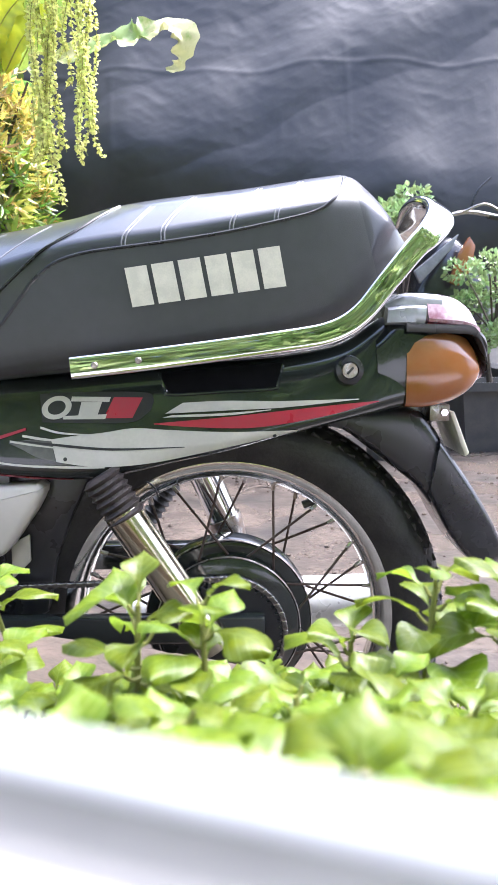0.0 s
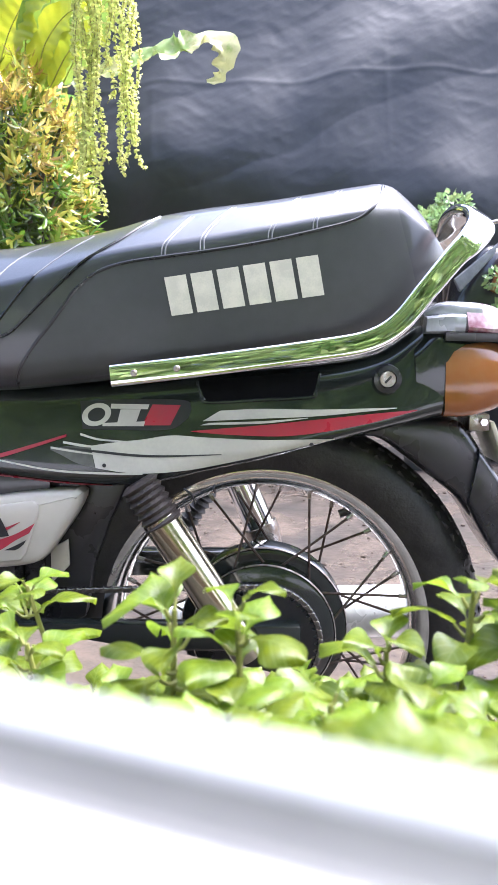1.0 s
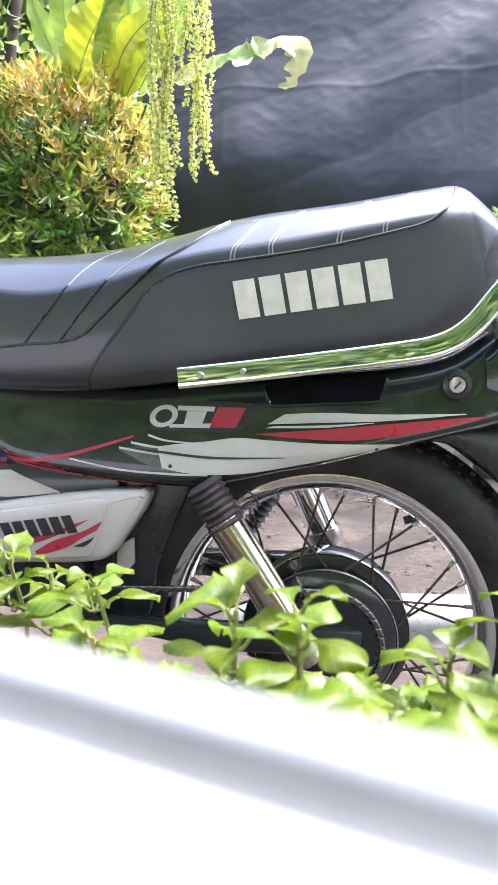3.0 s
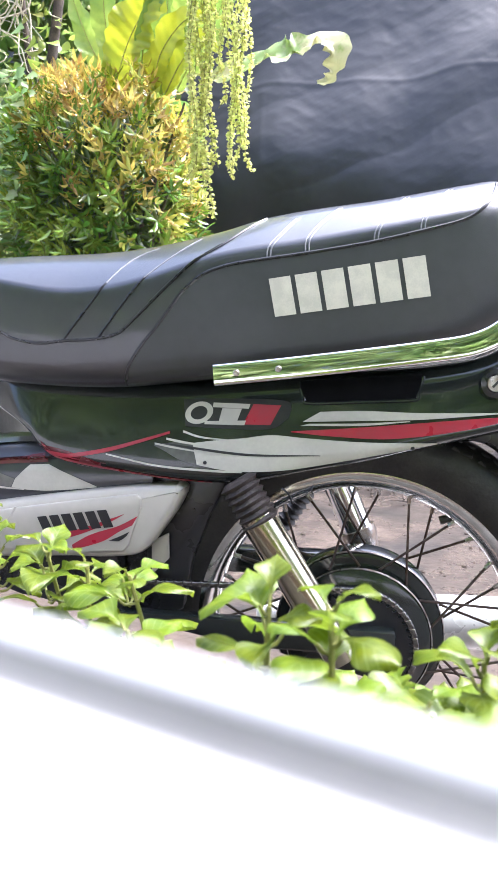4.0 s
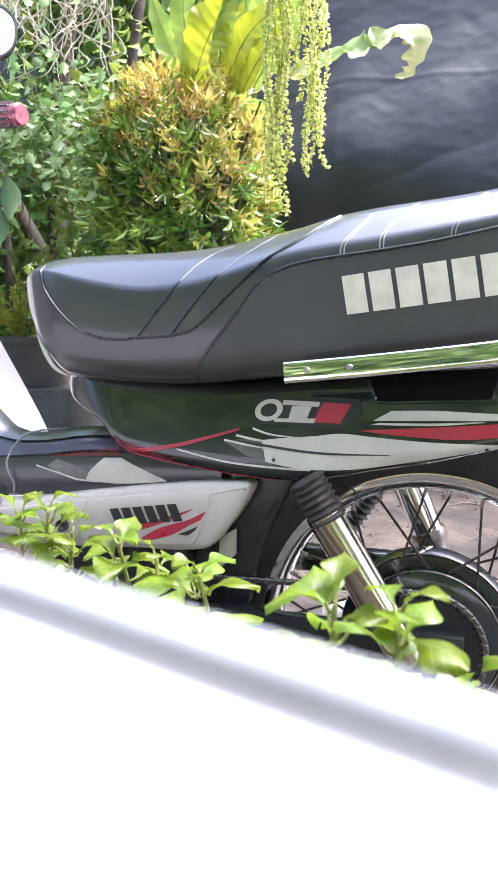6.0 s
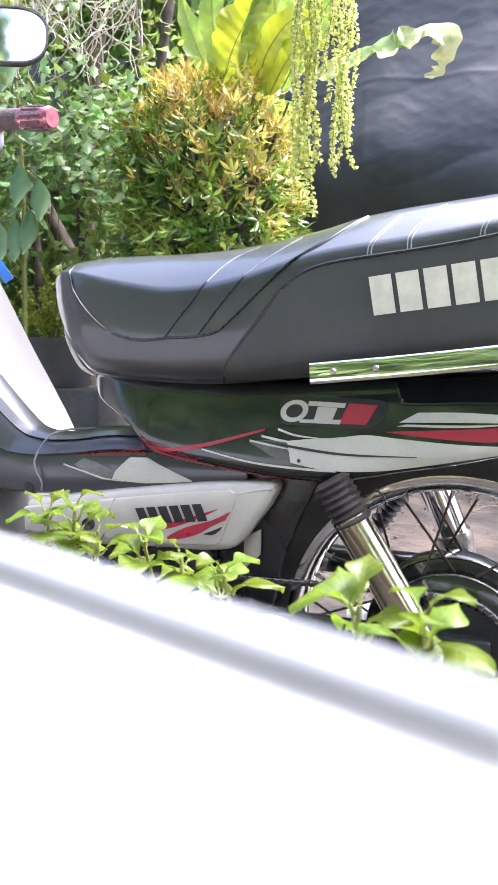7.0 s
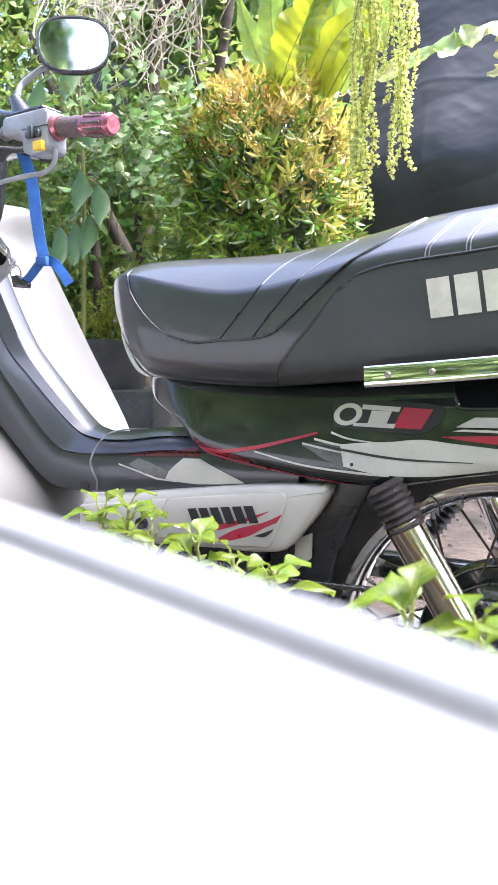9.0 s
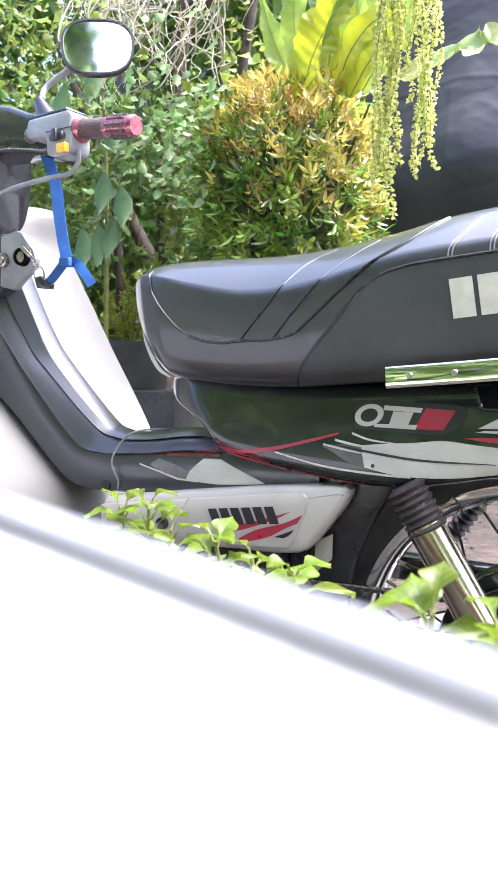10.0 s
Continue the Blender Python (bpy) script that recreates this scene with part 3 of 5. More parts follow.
stripe(DECAL_WHITE, [(-0.299, 0.5745), (-0.270, 0.570), (-0.2248, 0.5635)], [(-0.299, 0.5720), (-0.270, 0.5675), (-0.2248, 0.5625)])
stripe(DECAL_WHITE, [(-0.283, 0.5815), (-0.255, 0.577), (-0.225, 0.5735)], [(-0.283, 0.5785), (-0.255, 0.574), (-0.225, 0.5725)])
stripe(DECAL_WHITE, [(-0.2605, 0.5915), (-0.235, 0.5845), (-0.195, 0.581)], [(-0.2605, 0.5885), (-0.235, 0.582), (-0.195, 0.580)])
stripe(DECAL_WHITE, [(-0.3682, 0.558), (-0.2949, 0.546), (-0.2244, 0.5425), (-0.18, 0.542)], [(-0.3682, 0.556), (-0.2949, 0.5435), (-0.2244, 0.5395), (-0.18, 0.5395)])
stripe(SMOKE_RED, [(-0.492, 0.568), (-0.439, 0.561), (-0.40, 0.551), (-0.3764, 0.544)], [(-0.485, 0.556), (-0.439, 0.540), (-0.41, 0.532), (-0.375, 0.531)])
part("stripe", band(body_at, [(-0.488, 0.562), (-0.442, 0.556), (-0.4206, 0.5555), (-0.3683, 0.565), (-0.32, 0.578), (-0.2787, 0.590)], [(-0.486, 0.556), (-0.442, 0.5505), (-0.4206, 0.550), (-0.3683, 0.5595), (-0.32, 0.5735), (-0.2787, 0.5868)], 40, 4, 0.0017), DECAL_RED, body)
part("stripe", band(body_at, [(-0.4662, 0.5545), (-0.3938, 0.542), (-0.3007, 0.5305), (-0.222, 0.5245)], [(-0.4662, 0.5515), (-0.3938, 0.5385), (-0.3007, 0.527), (-0.222, 0.5222)], 40, 3, 0.0017), DECAL_RED, body)
part("stripe", band(body_at, [(-0.470, 0.5485), (-0.43, 0.5345), (-0.40, 0.5345)], [(-0.470, 0.5465), (-0.43, 0.5325), (-0.40, 0.5335)], 30, 3, 0.0017), DECAL_RED, body)
part("stripe", band(body_at, [(-0.285, 0.5745), (-0.243, 0.5705), (-0.172, 0.5645), (-0.08, 0.5655)], [(-0.285, 0.5735), (-0.243, 0.5675), (-0.172, 0.5615), (-0.08, 0.5645)], 40, 2, 0.0020), DECAL_DARK, body)
for x, z in ((-0.229, 0.551), (0.032, 0.5775)):
    part("panel_screw", lathe([(0.0, -0.0012), (0.0022, -0.001), (0.003, 0.001)], body_at(x, z), seg=12), DECAL_DARK, body)
# model badge, as plain shapes
BADGE = [(DECAL_WHITE, [(-0.221, 0.628), (-0.172, 0.627)], [(-0.222, 0.622), (-0.174, 0.621)]),
         (DECAL_WHITE, [(-0.209, 0.621), (-0.183, 0.621)], [(-0.213, 0.604), (-0.189, 0.604)]), (DECAL_WHITE, [(-0.232, 0.604), (-0.177, 0.606)], [(-0.232, 0.600), (-0.179, 0.600)]),
         (DECAL_RED, [(-0.168, 0.627), (-0.132, 0.626)], [(-0.181, 0.601), (-0.145, 0.601)])]
for mat, up, lo in BADGE:
    part("badge", band(body_at, up, lo, 10, 4, 0.0018), mat, body)

bm = bmesh.new()
loops = []
for k in range(33):
    t = 2 * math.pi * k / 32
    loops.append([body_at(-0.240 + r * math.cos(t) * 0.0185 + 0.25 * r * 0.0145 * math.sin(t), 0.6145 + r * math.sin(t) * 0.0145, 0.0018) for r in (1.0, 0.8, 0.6)])
part("badge", rings(bm, loops, False, False), DECAL_WHITE, body)
part("badge_field", band(body_at, [(-0.262, 0.6315), (-0.2, 0.6335), (-0.128, 0.632), (-0.118, 0.622)], [(-0.258, 0.5965), (-0.2, 0.595), (-0.145, 0.596), (-0.122, 0.610)], 24, 6, 0.0009), DECAL_DARK, body)

# chrome grab rail, out along the near side, up round the tail and back
RAIL = [(-0.203, 0.800, 0.666), (-0.09, 0.800, 0.678), (0.039, 0.801, 0.694), (0.095, 0.804, 0.704), (0.130, 0.808, 0.724), (0.162, 0.814, 0.762), (0.193, 0.822, 0.798)]
LOOP = [(0.211, 0.828, 0.815), (0.226, 0.843, 0.834), (0.230, 0.874, 0.851), (0.225, 0.918, 0.862)]
half = RAIL + LOOP
path = half + [(x, 2 * YC - y, z) for x, y, z in reversed(half)]
broad = [0.0128] * 6 + [0.0136, 0.0160, 0.0180, 0.0180, 0.0170]
rail = part("grab_rail", tube(path, broad + broad[::-1], 24, 168, 0.36, power=4.0, face=(0, 1, -0.12)), CHROME, bike, "polished chrome grab rail looped round the tail")
# small studs: one for a dimple, one for a swirl of reflection
for x, z in ((-0.175, 0.669), (-0.125, 0.674)):
    part("rail_mark", lathe([(0.0, -0.0012), (0.003, -0.001), (0.0042, 0.001)], (x, 0.7946, z), seg=16), STEEL, rail)

# tail
part("tail_cowl", hull([(0.160, 0.700, 0.165, 0.600, 0.077), (0.185, 0.722, 0.19, 0.604, 0.0775), (0.215, 0.722, 0.21, 0.609, 0.076), (0.245, 0.715, 0.245, 0.615, 0.070)], 16, 36, YC, 5), BLACK_PAINT, bike)
def lens(stations, yb):
    """A moulded lens: stations (x, low z, shoulder z, top z, near y, shoulder inset, top inset), closed at depth yb."""
    loops = []
    for s in spline_rows(stations, 24):
        x, z0, z1, z2, y, a, b = s
        half = [(y + 0.012, z0), (y + 0.004, z0 + 0.003), (y, z0 + 0.010), (y, z0 + (z1 - z0) * 0.5), (y + 0.001, z1 - 0.004), (y + 0.003, z1), (y + a * 0.55, z1 + (z2 - z1) * 0.5), (y + a, z2 - 0.003), (y + b, z2)]
        loops.append([Vector((x, p, q)) for p, q in half] + [Vector((x, yb, z2)), Vector((x, yb, z0))])
    return rings(bmesh.new(), loops)


def spline_rows(rows, n):
    """Rows of numbers, drawn through smoothly."""
    a = spline([r[0:3] for r in rows], n)
    b = spline([r[3:6] for r in rows], n)
    c = spline([(r[6], 0, 0) for r in rows], n)
    return [(p.x, p.y, p.z, q.x, q.y, q.z, r.x) for p, q, r in zip(a, b, c)]


part("tail_light", lens([(0.224, 0.710, 0.722, 0.750, 0.872, 0.016, 0.026), (0.245, 0.708, 0.720, 0.750, 0.872, 0.018, 0.03), (0.268, 0.706, 0.716, 0.744, 0.875, 0.022, 0.034), (0.288, 0.700, 0.708, 0.728, 0.882, 0.024, 0.036), (0.300, 0.690, 0.696, 0.704, 0.900, 0.02, 0.03)], 1.0), RED_LENS, bike, "dusty dark red tail light lens, sky glare painted in pale patches")
part("lens_seam", lens([(0.196, 0.704, 0.7075, 0.7115, 0.8685, 0.001, 0.002), (0.245, 0.702, 0.7055, 0.7095, 0.8685, 0.001, 0.002), (0.282, 0.698, 0.7015, 0.7055, 0.871, 0.001, 0.002), (0.300, 0.664, 0.68, 0.692, 0.880, 0.001, 0.002), (0.306, 0.648, 0.655, 0.665, 0.895, 0.001, 0.002)], 1.0), BLACK_PLASTIC, bike)
part("tail_light_body", hull([(0.215, 0.70, 0.21, 0.615, 0.060), (0.28, 0.70, 0.28, 0.625, 0.060), (0.304, 0.675, 0.306, 0.64, 0.055)], 12, 28, 0.965, 4), RED_LENS, bike)
part("turn_signal", lens([(0.198, 0.609, 0.678, 0.700, 0.8705, 0.008, 0.012), (0.225, 0.609, 0.682, 0.702, 0.867, 0.010, 0.016), (0.255, 0.616, 0.680, 0.702, 0.868, 0.013, 0.02), (0.278, 0.628, 0.672, 0.697, 0.873, 0.018, 0.026), (0.292, 0.642, 0.664, 0.684, 0.882, 0.02, 0.03), (0.299, 0.655, 0.661, 0.670, 0.898, 0.016, 0.024)], 0.94), ORANGE, bike, "amber turn signal lens, dusty and glaring on top")
part("tail_panel", hull([(0.172, 0.740, 0.176, 0.728, 0.058), (0.195, 0.752, 0.198, 0.730, 0.066), (0.222, 0.753, 0.224, 0.710, 0.068), (0.243, 0.751, 0.243, 0.709, 0.068)], 14, 28, YC, 5), GLARE_SILVER, bike, "black tail panel, its sky glare painted silver-grey")
part("tail_panel", hull([(0.174, 0.734, 0.172, 0.712, 0.079), (0.196, 0.737, 0.196, 0.711, 0.081), (0.221, 0.737, 0.219, 0.709, 0.080)], 10, 28, YC, 7), GLARE_SILVER, bike)
lock = part("seat_lock", lathe([(0.0, -0.004), (0.010, -0.004), (0.011, -0.008), (0.017, -0.006), (0.019, 0.012)], (0.126, 0.868, 0.657)), BLACK_PLASTIC, bike)
part("lock_face", lathe([(0.0, -0.0055), (0.0095, -0.0055), (0.0105, -0.003)], (0.126, 0.868, 0.657), seg=32), STEEL, lock, "silver key barrel")

part("key_slot", slab([(0.1215, 0.6535), (0.1235, 0.6515), (0.1310, 0.6600), (0.1290, 0.6620)], 0.8615, 0.8635, 0), DECAL_DARK, lock)

# rear mudguard and flap
part("rear_mudguard", hull([(0.07, 0.600, 0.085, 0.580, 0.050), (0.130, 0.602, 0.120, 0.578, 0.054), (0.185, 0.606, 0.155, 0.554, 0.056), (0.225, 0.602, 0.189, 0.527, 0.056), (0.247, 0.577, 0.222, 0.500, 0.055), (0.262, 0.550, 0.245, 0.470, 0.050)], 30, 36, YC, 4.5), BLACK_PLASTIC, bike, "black rear mudguard")
part("mud_flap", hull([(0.250, 0.566, 0.236, 0.492, 0.060), (0.270, 0.538, 0.250, 0.464, 0.062), (0.296, 0.500, 0.268, 0.432, 0.064), (0.322, 0.456, 0.290, 0.403, 0.064), (0.338, 0.420, 0.314, 0.390, 0.060), (0.340, 0.402, 0.330, 0.388, 0.050)], 30, 36, YC, 7), BLACK_PLASTIC, bike, "glossy black mud flap")

# rear wheel
WX, WZ = -0.031, 0.305
wheel = part("rear_wheel", lathe([(0.0, -0.05), (0.04, -0.05), (0.045, -0.03), (0.04, 0.0), (0.045, 0.03), (0.04, 0.05), (0.0, 0.05)], (WX, YC, WZ)), STEEL, bike, "wire spoked rear wheel")
tyre_profile = [(0.222, -0.022), (0.232, -0.031), (0.250, -0.039), (0.270, -0.040), (0.286, -0.033), (0.297, -0.020), (0.3035, -0.008), (0.305, 0.0), (0.3035, 0.008), (0.297, 0.020), (0.286, 0.033), (0.270, 0.040), (0.250, 0.039), (0.232, 0.031), (0.222, 0.022)]
part("tyre", lathe(tyre_profile, (WX, YC, WZ), seg=96), RUBBER, wheel, "black dusty motorcycle tyre")
block = box(-0.0055, 0.0055, -0.0045, 0.0045, -0.002, 0.002, 0.0008)
block_mesh = part("tread_block", block, RUBBER, wheel).data
bpy.data.objects.remove(bpy.data.objects["tread_block"])
for k in range(96):
    a = 2 * math.pi * (k + 0.5) / 96
    for y, r, tilt in ((-0.0285, 0.2878, 55), (-0.013, 0.2990, 20)):
        ob = new("tread_block", block_mesh)
        ob.parent = wheel
        ob.matrix_parent_inverse = wheel.matrix_world.inverted()
        ob.matrix_world = Matrix.Translation((WX, YC + y, WZ)) @ Matrix.Rotation(-a, 4, "Y") @ Matrix.Translation((r, 0, 0)) @ Matrix.Rotation(radians(90), 4, "Y") @ Matrix.Rotation(radians(-tilt), 4, "X") @ Matrix.Rotation(radians(25 if k % 2 else -25), 4, "Z")
part("rim", lathe([(0.231, -0.0255), (0.230, -0.023), (0.218, -0.020), (0.211, -0.014), (0.208, 0.0), (0.211, 0.014), (0.218, 0.020), (0.230, 0.023), (0.229, 0.026), (0.216, 0.024), (0.206, 0.016),
                   (0.203, 0.0), (0.206, -0.016), (0.217, -0.0260), (0.224, -0.0280), (0.229, -0.0278), (0.231, -0.0255)], (WX, YC, WZ), seg=96), OLD_CHROME, wheel, "pitted chrome rim")
for k in range(36):
    a = 2 * math.pi * (k + 0.2) / 36
    side = -1 if k % 2 else 1
    b = a + (0.95 if k % 4 < 2 else -0.95)
    p, q = (WX + 0.066 * math.cos(b), YC + side * 0.036, WZ + 0.066 * math.sin(b)), (WX + 0.207 * math.cos(a), YC + side * 0.004, WZ + 0.207 * math.sin(a))
    part("spoke", tube([p, q], 0.0019, 6), SPOKE, wheel)
    e = Vector(q) + (Vector(p) - Vector(q)).normalized() * 0.014
    part("nipple", tube([q, e], 0.0031, 6), STEEL, wheel)
part("hub_drum", lathe([(0.0, -0.020), (0.060, -0.022), (0.106, -0.024), (0.114, -0.022), (0.1165, -0.018), (0.1165, 0.02), (0.10, 0.03), (0, 0.03)], (WX, YC, WZ), seg=72), BLACK_PAINT, wheel, "black hub drum")
part("hub_edge", lathe([(0.1158, -0.0212), (0.1172, -0.019), (0.1172, -0.017), (0.1158, -0.0165)], (WX, YC, WZ), seg=72), STEEL, wheel, "bare metal edge of the hub")
part("sprocket_carrier", lathe([(0.0, -0.052), (0.03, -0.052), (0.034, -0.046), (0.094, -0.044), (0.099, -0.040), (0.099, -0.026)], (WX, YC, WZ), seg=64), BLACK_PAINT, wheel)
part("carrier_edge", lathe([(0.0983, -0.0428), (0.0997, -0.041), (0.0997, -0.0395)], (WX, YC, WZ), seg=64), STEEL, wheel)
part("valve", tube([(0.0745, YC, 0.4655), (0.092, YC, 0.4715), (0.100, YC, 0.474)], 0.0058, 10), RUBBER, wheel)
teeth = []
for k in range(44):
    for f, r in ((0.0, 0.0685), (0.25, 0.0735), (0.5, 0.0735), (0.75, 0.0685)):
        t = 2 * math.pi * (k + f) / 44
        teeth.append((WX + r * math.cos(t), WZ + r * math.sin(t)))
part("sprocket", slab(teeth, 0.884, 0.888, 0), DECAL_DARK, wheel)
part("axle_nut", lathe([(0.0, -0.075), (0.011, -0.075), (0.012, -0.05)], (WX, YC, WZ), seg=6), STEEL, wheel)

# chain, swingarm, shocks, exhaust, engine
link = slab([(-0.0062, -0.003), (-0.004, -0.0045), (0.0, -0.0032), (0.004, -0.0045), (0.0062, -0.003), (0.0068, 0.0), (0.0062, 0.003), (0.004, 0.0045), (0.0, 0.0032), (-0.004, 0.0045), (-0.0062, 0.003), (-0.0068, 0.0)], -0.0045, 0.0045, 0.0014, 2)
chain = part("chain", link, CHAIN, bike, "oily steel drive chain")
link_mesh = chain.data
path = [(-0.60 + 0.0127 * k, 0.364 + 0.0127 * k * 0.032) for k in range(44)]
ang = math.pi / 2 + 0.15
while ang > -2.2:
    path.append((WX + 0.0772 * math.cos(ang), WZ + 0.0772 * math.sin(ang)))
    ang -= 0.0127 / 0.0772
chain.matrix_world = pose(path[0][0], 0.886, path[0][1])
for (x0, z0), (x1, z1) in zip(path, path[1:]):
    ob = new("link", link_mesh)
    ob.parent = chain
    ob.matrix_parent_inverse = chain.matrix_world.inverted()
    ob.matrix_world = pose((x0 + x1) / 2, 0.886, (z0 + z1) / 2, 0, -math.degrees(math.atan2(z1 - z0, x1 - x0)), 0)
part("swingarm", box(-0.36, 0.02, 1.00, 1.03, 0.355, 0.395, 0.006), BLACK_PAINT, bike)
part("swingarm", box(-0.36, 0.02, 0.86, 0.885, 0.300, 0.338, 0.006), BLACK_PAINT, bike)
for y in (0.845, 1.055):
    dx = 0.004
    if y > YC:
        shock = part("shock_absorber", tube([(-0.104, y, 0.570), (-0.0753, y, 0.502), (-0.041, y, 0.4216)], 0.0235, 24), CHROME, bike, "chrome shock absorber tube")
        part("shock_collar", tube([(-0.041, y, 0.4216), (-0.036, y, 0.410), (-0.026, y, 0.386), (-0.012, y, 0.355)], [0.0275, 0.0275, 0.022, 0.016], 20, 8), STEEL, shock)
        continue
    shock = part("shock_absorber", tube([(-0.163 + dx, y, 0.485), (-0.050 + dx, y, 0.305)], 0.0238, 24), BRASSY, bike, "chrome shock absorber tube")
    top, way = Vector((-0.190 + dx, y, 0.532)), Vector((0.525, 0, -0.851))
    bm = bmesh.new()
    boot = [(0.018, 0.0)]
    for k in range(7):
        boot += [(0.0262, 0.006 + k * 0.009), (0.0222, 0.0105 + k * 0.009)]
    loops = []
    for r, s in boot + [(0.018, 0.071)]:
        c = top + way * s
        e1, e2 = Vector((0, 1, 0)), way.cross(Vector((0, 1, 0)))
        loops.append([c + e1 * r * math.cos(t) + e2 * r * math.sin(t) for t in (2 * math.pi * j / 24 for j in range(24))])
    part("boot", rings(bm, loops), BOOT, shock, "ribbed dark rubber boot")
for ends in ([(-0.130, 0.861, 0.520), (-0.120, 0.858, 0.513), (-0.115, 0.860, 0.500)], [(-0.0895, 0.862, 0.525), (-0.0915, 0.860, 0.5195), (-0.0895, 0.862, 0.514)]):
    part("tie_end", tube(ends, 0.0013, 6, 10), DECAL_DARK, bike)
part("exhaust", tube([(-0.2, 1.09, 0.250), (0.0, 1.09, 0.264), (0.235, 1.09, 0.272)], [0.026, 0.042, 0.042], 24, 12), SILVER, bike, "silver exhaust silencer")
part("engine", box(-0.62, -0.36, 0.88, 1.02, 0.22, 0.46, 0.02), BLACK_PLASTIC, bike)
part("inner_mudguard", slab([(-0.36, 0.54), (-0.20, 0.54), (-0.235, 0.47), (-0.262, 0.40), (-0.275, 0.33), (-0.36, 0.30)], 0.90, 1.0, 0.006), BLACK_PLASTIC, bike)
part("bracket_plate", slab([(-0.317, 0.430), (-0.292, 0.444), (-0.292, 0.407), (-0.318, 0.382)], 0.890, 0.896, 0.002), WHITE, bike, "pale scuffed bracket plate")
peg = part("foot_peg", tube([(-0.112, 1.105, 0.488), (-0.166, 1.105, 0.405)], 0.009, 10), STEEL, bike)
bm = bmesh.new()
loops = []
for k in range(19):
    c = Vector((-0.112, 1.105, 0.488)).lerp(Vector((-0.166, 1.105, 0.405)), k / 18)
    r = 0.017 if k % 2 else 0.0125
    loops.append([c + Vector((0.82 * r * math.cos(t), r * math.sin(t), -0.57 * r * math.cos(t))) for t in (2 * math.pi * j / 16 for j in range(16))])
part("peg_rubber", rings(bm, loops), RUBBER, peg, "ribbed black rubber")
part("plate_bracket", box(0.236, 0.262, 0.90, 0.94, 0.588, 0.610, 0.002), STEEL, bike)
part("bracket_bolt", lathe([(0.0, -0.004), (0.005, -0.004), (0.006, 0.0)], (0.254, 0.899, 0.600), seg=6), CHROME, bike)
part("rear_plate", slab([(0.262, 0.600), (0.268, 0.601), (0.290, 0.545), (0.284, 0.540)], 0.90, 1.0, 0.002), DECAL_CREAM, bike, "small pale rear plate seen edge on")

# white lower side cover
cover = part("lower_cover", slab([(-0.66, 0.462), (-0.563, 0.478), (-0.505, 0.488), (-0.434, 0.499), (-0.376, 0.508), (-0.320, 0.515), (-0.268, 0.519), (-0.261, 0.514), (-0.262, 0.504), (-0.275, 0.480), (-0.302, 0.443), (-0.313, 0.428), (-0.324, 0.420), (-0.340, 0.416), (-0.375, 0.412), (-0.423, 0.411), (-0.585, 0.400), (-0.66, 0.41)],
                                 0.858, 0.90, 0.010, 4), WHITE, bike, "white lower side cover")
part("cover_relief", slab([(-0.66, 0.452), (-0.560, 0.468), (-0.501, 0.478), (-0.400, 0.494), (-0.325, 0.5045), (-0.318, 0.500), (-0.318, 0.488), (-0.338, 0.432), (-0.346, 0.424), (-0.42, 0.418), (-0.66, 0.415)], 0.8545, 0.862, 0.0028, 3), WHITE, cover)
part("cover_relief", slab([(-0.503, 0.4795), (-0.5005, 0.4795), (-0.530, 0.430), (-0.5335, 0.430)], 0.8532, 0.858, 0.0008, 2), WHITE, cover)
# central frame cover and leg shield
RIDGES = [
    (0.935, [(-0.895, 0.881), (-0.875, 0.823), (-0.820, 0.715), (-0.781, 0.665), (-0.700, 0.583), (-0.669, 0.564), (-0.625, 0.561), (-0.523, 0.574), (-0.340, 0.565)]),
    (0.912, [(-0.896, 0.859), (-0.867, 0.801), (-0.817, 0.703), (-0.777, 0.652), (-0.694, 0.574), (-0.661, 0.559), (-0.610, 0.558), (-0.510, 0.571), (-0.330, 0.562)]),
    (0.900, [(-0.923, 0.849), (-0.894, 0.792), (-0.838, 0.697), (-0.796, 0.652), (-0.708, 0.572), (-0.663, 0.553), (-0.602, 0.553), (-0.503, 0.565), (-0.320, 0.558)]),
    (0.886, [(-0.962, 0.820), (-0.938, 0.782), (-0.863, 0.688), (-0.824, 0.640), (-0.737, 0.547), (-0.686, 0.529), (-0.593, 0.535), (-0.495, 0.546), (-0.310, 0.545)]),
    (0.882, [(-1.032, 0.744), (-0.993, 0.705), (-0.898, 0.610), (-0.849, 0.567), (-0.760, 0.484), (-0.708, 0.466), (-0.591, 0.470), (-0.493, 0.478), (-0.310, 0.505)])]
lines = [[Vector((q.x, y, q.z)) for q in spline([(x, 0, z) for x, z in pts], 88)] for y, pts in RIDGES]
loops = []
for top, third, first, second, foot in zip(*lines):
    def between(a, b, f, out):
        return a.lerp(b, f) + Vector((0, -out, 0))
    near = [top, between(top, third, 0.5, 0.002), third, between(third, first, 0.15, 0.001), between(third, first, 0.8, 0.001), first + Vector((0, -0.0015, 0)), between(first, second, 0.08, -0.0035), between(first, second, 0.3, 0.001),
            between(first, second, 0.85, 0.002), second + Vector((0, -0.003, 0)), between(second, foot, 0.06, -0.003), between(second, foot, 0.3, 0.0045), between(second, foot, 0.7, 0.004), between(second, foot, 0.93, 0.001), foot + Vector((0, 0.008, 0))]
    loops.append(near + [foot + Vector((0, 0.118, 0)), top + Vector((0, 0.012, -0.002))])
frame_cover = part("frame_cover", rings(bmesh.new(), loops), FRAME_PLASTIC, bike, "black central frame cover with moulded ridges, red and white stripes")
frame_at = surface(frame_cover)


def on_frame(points, n, lift=0.0):
    return [frame_at(q.x, q.z, lift) for q in spline([(x, 0, z) for x, z in points], n)]


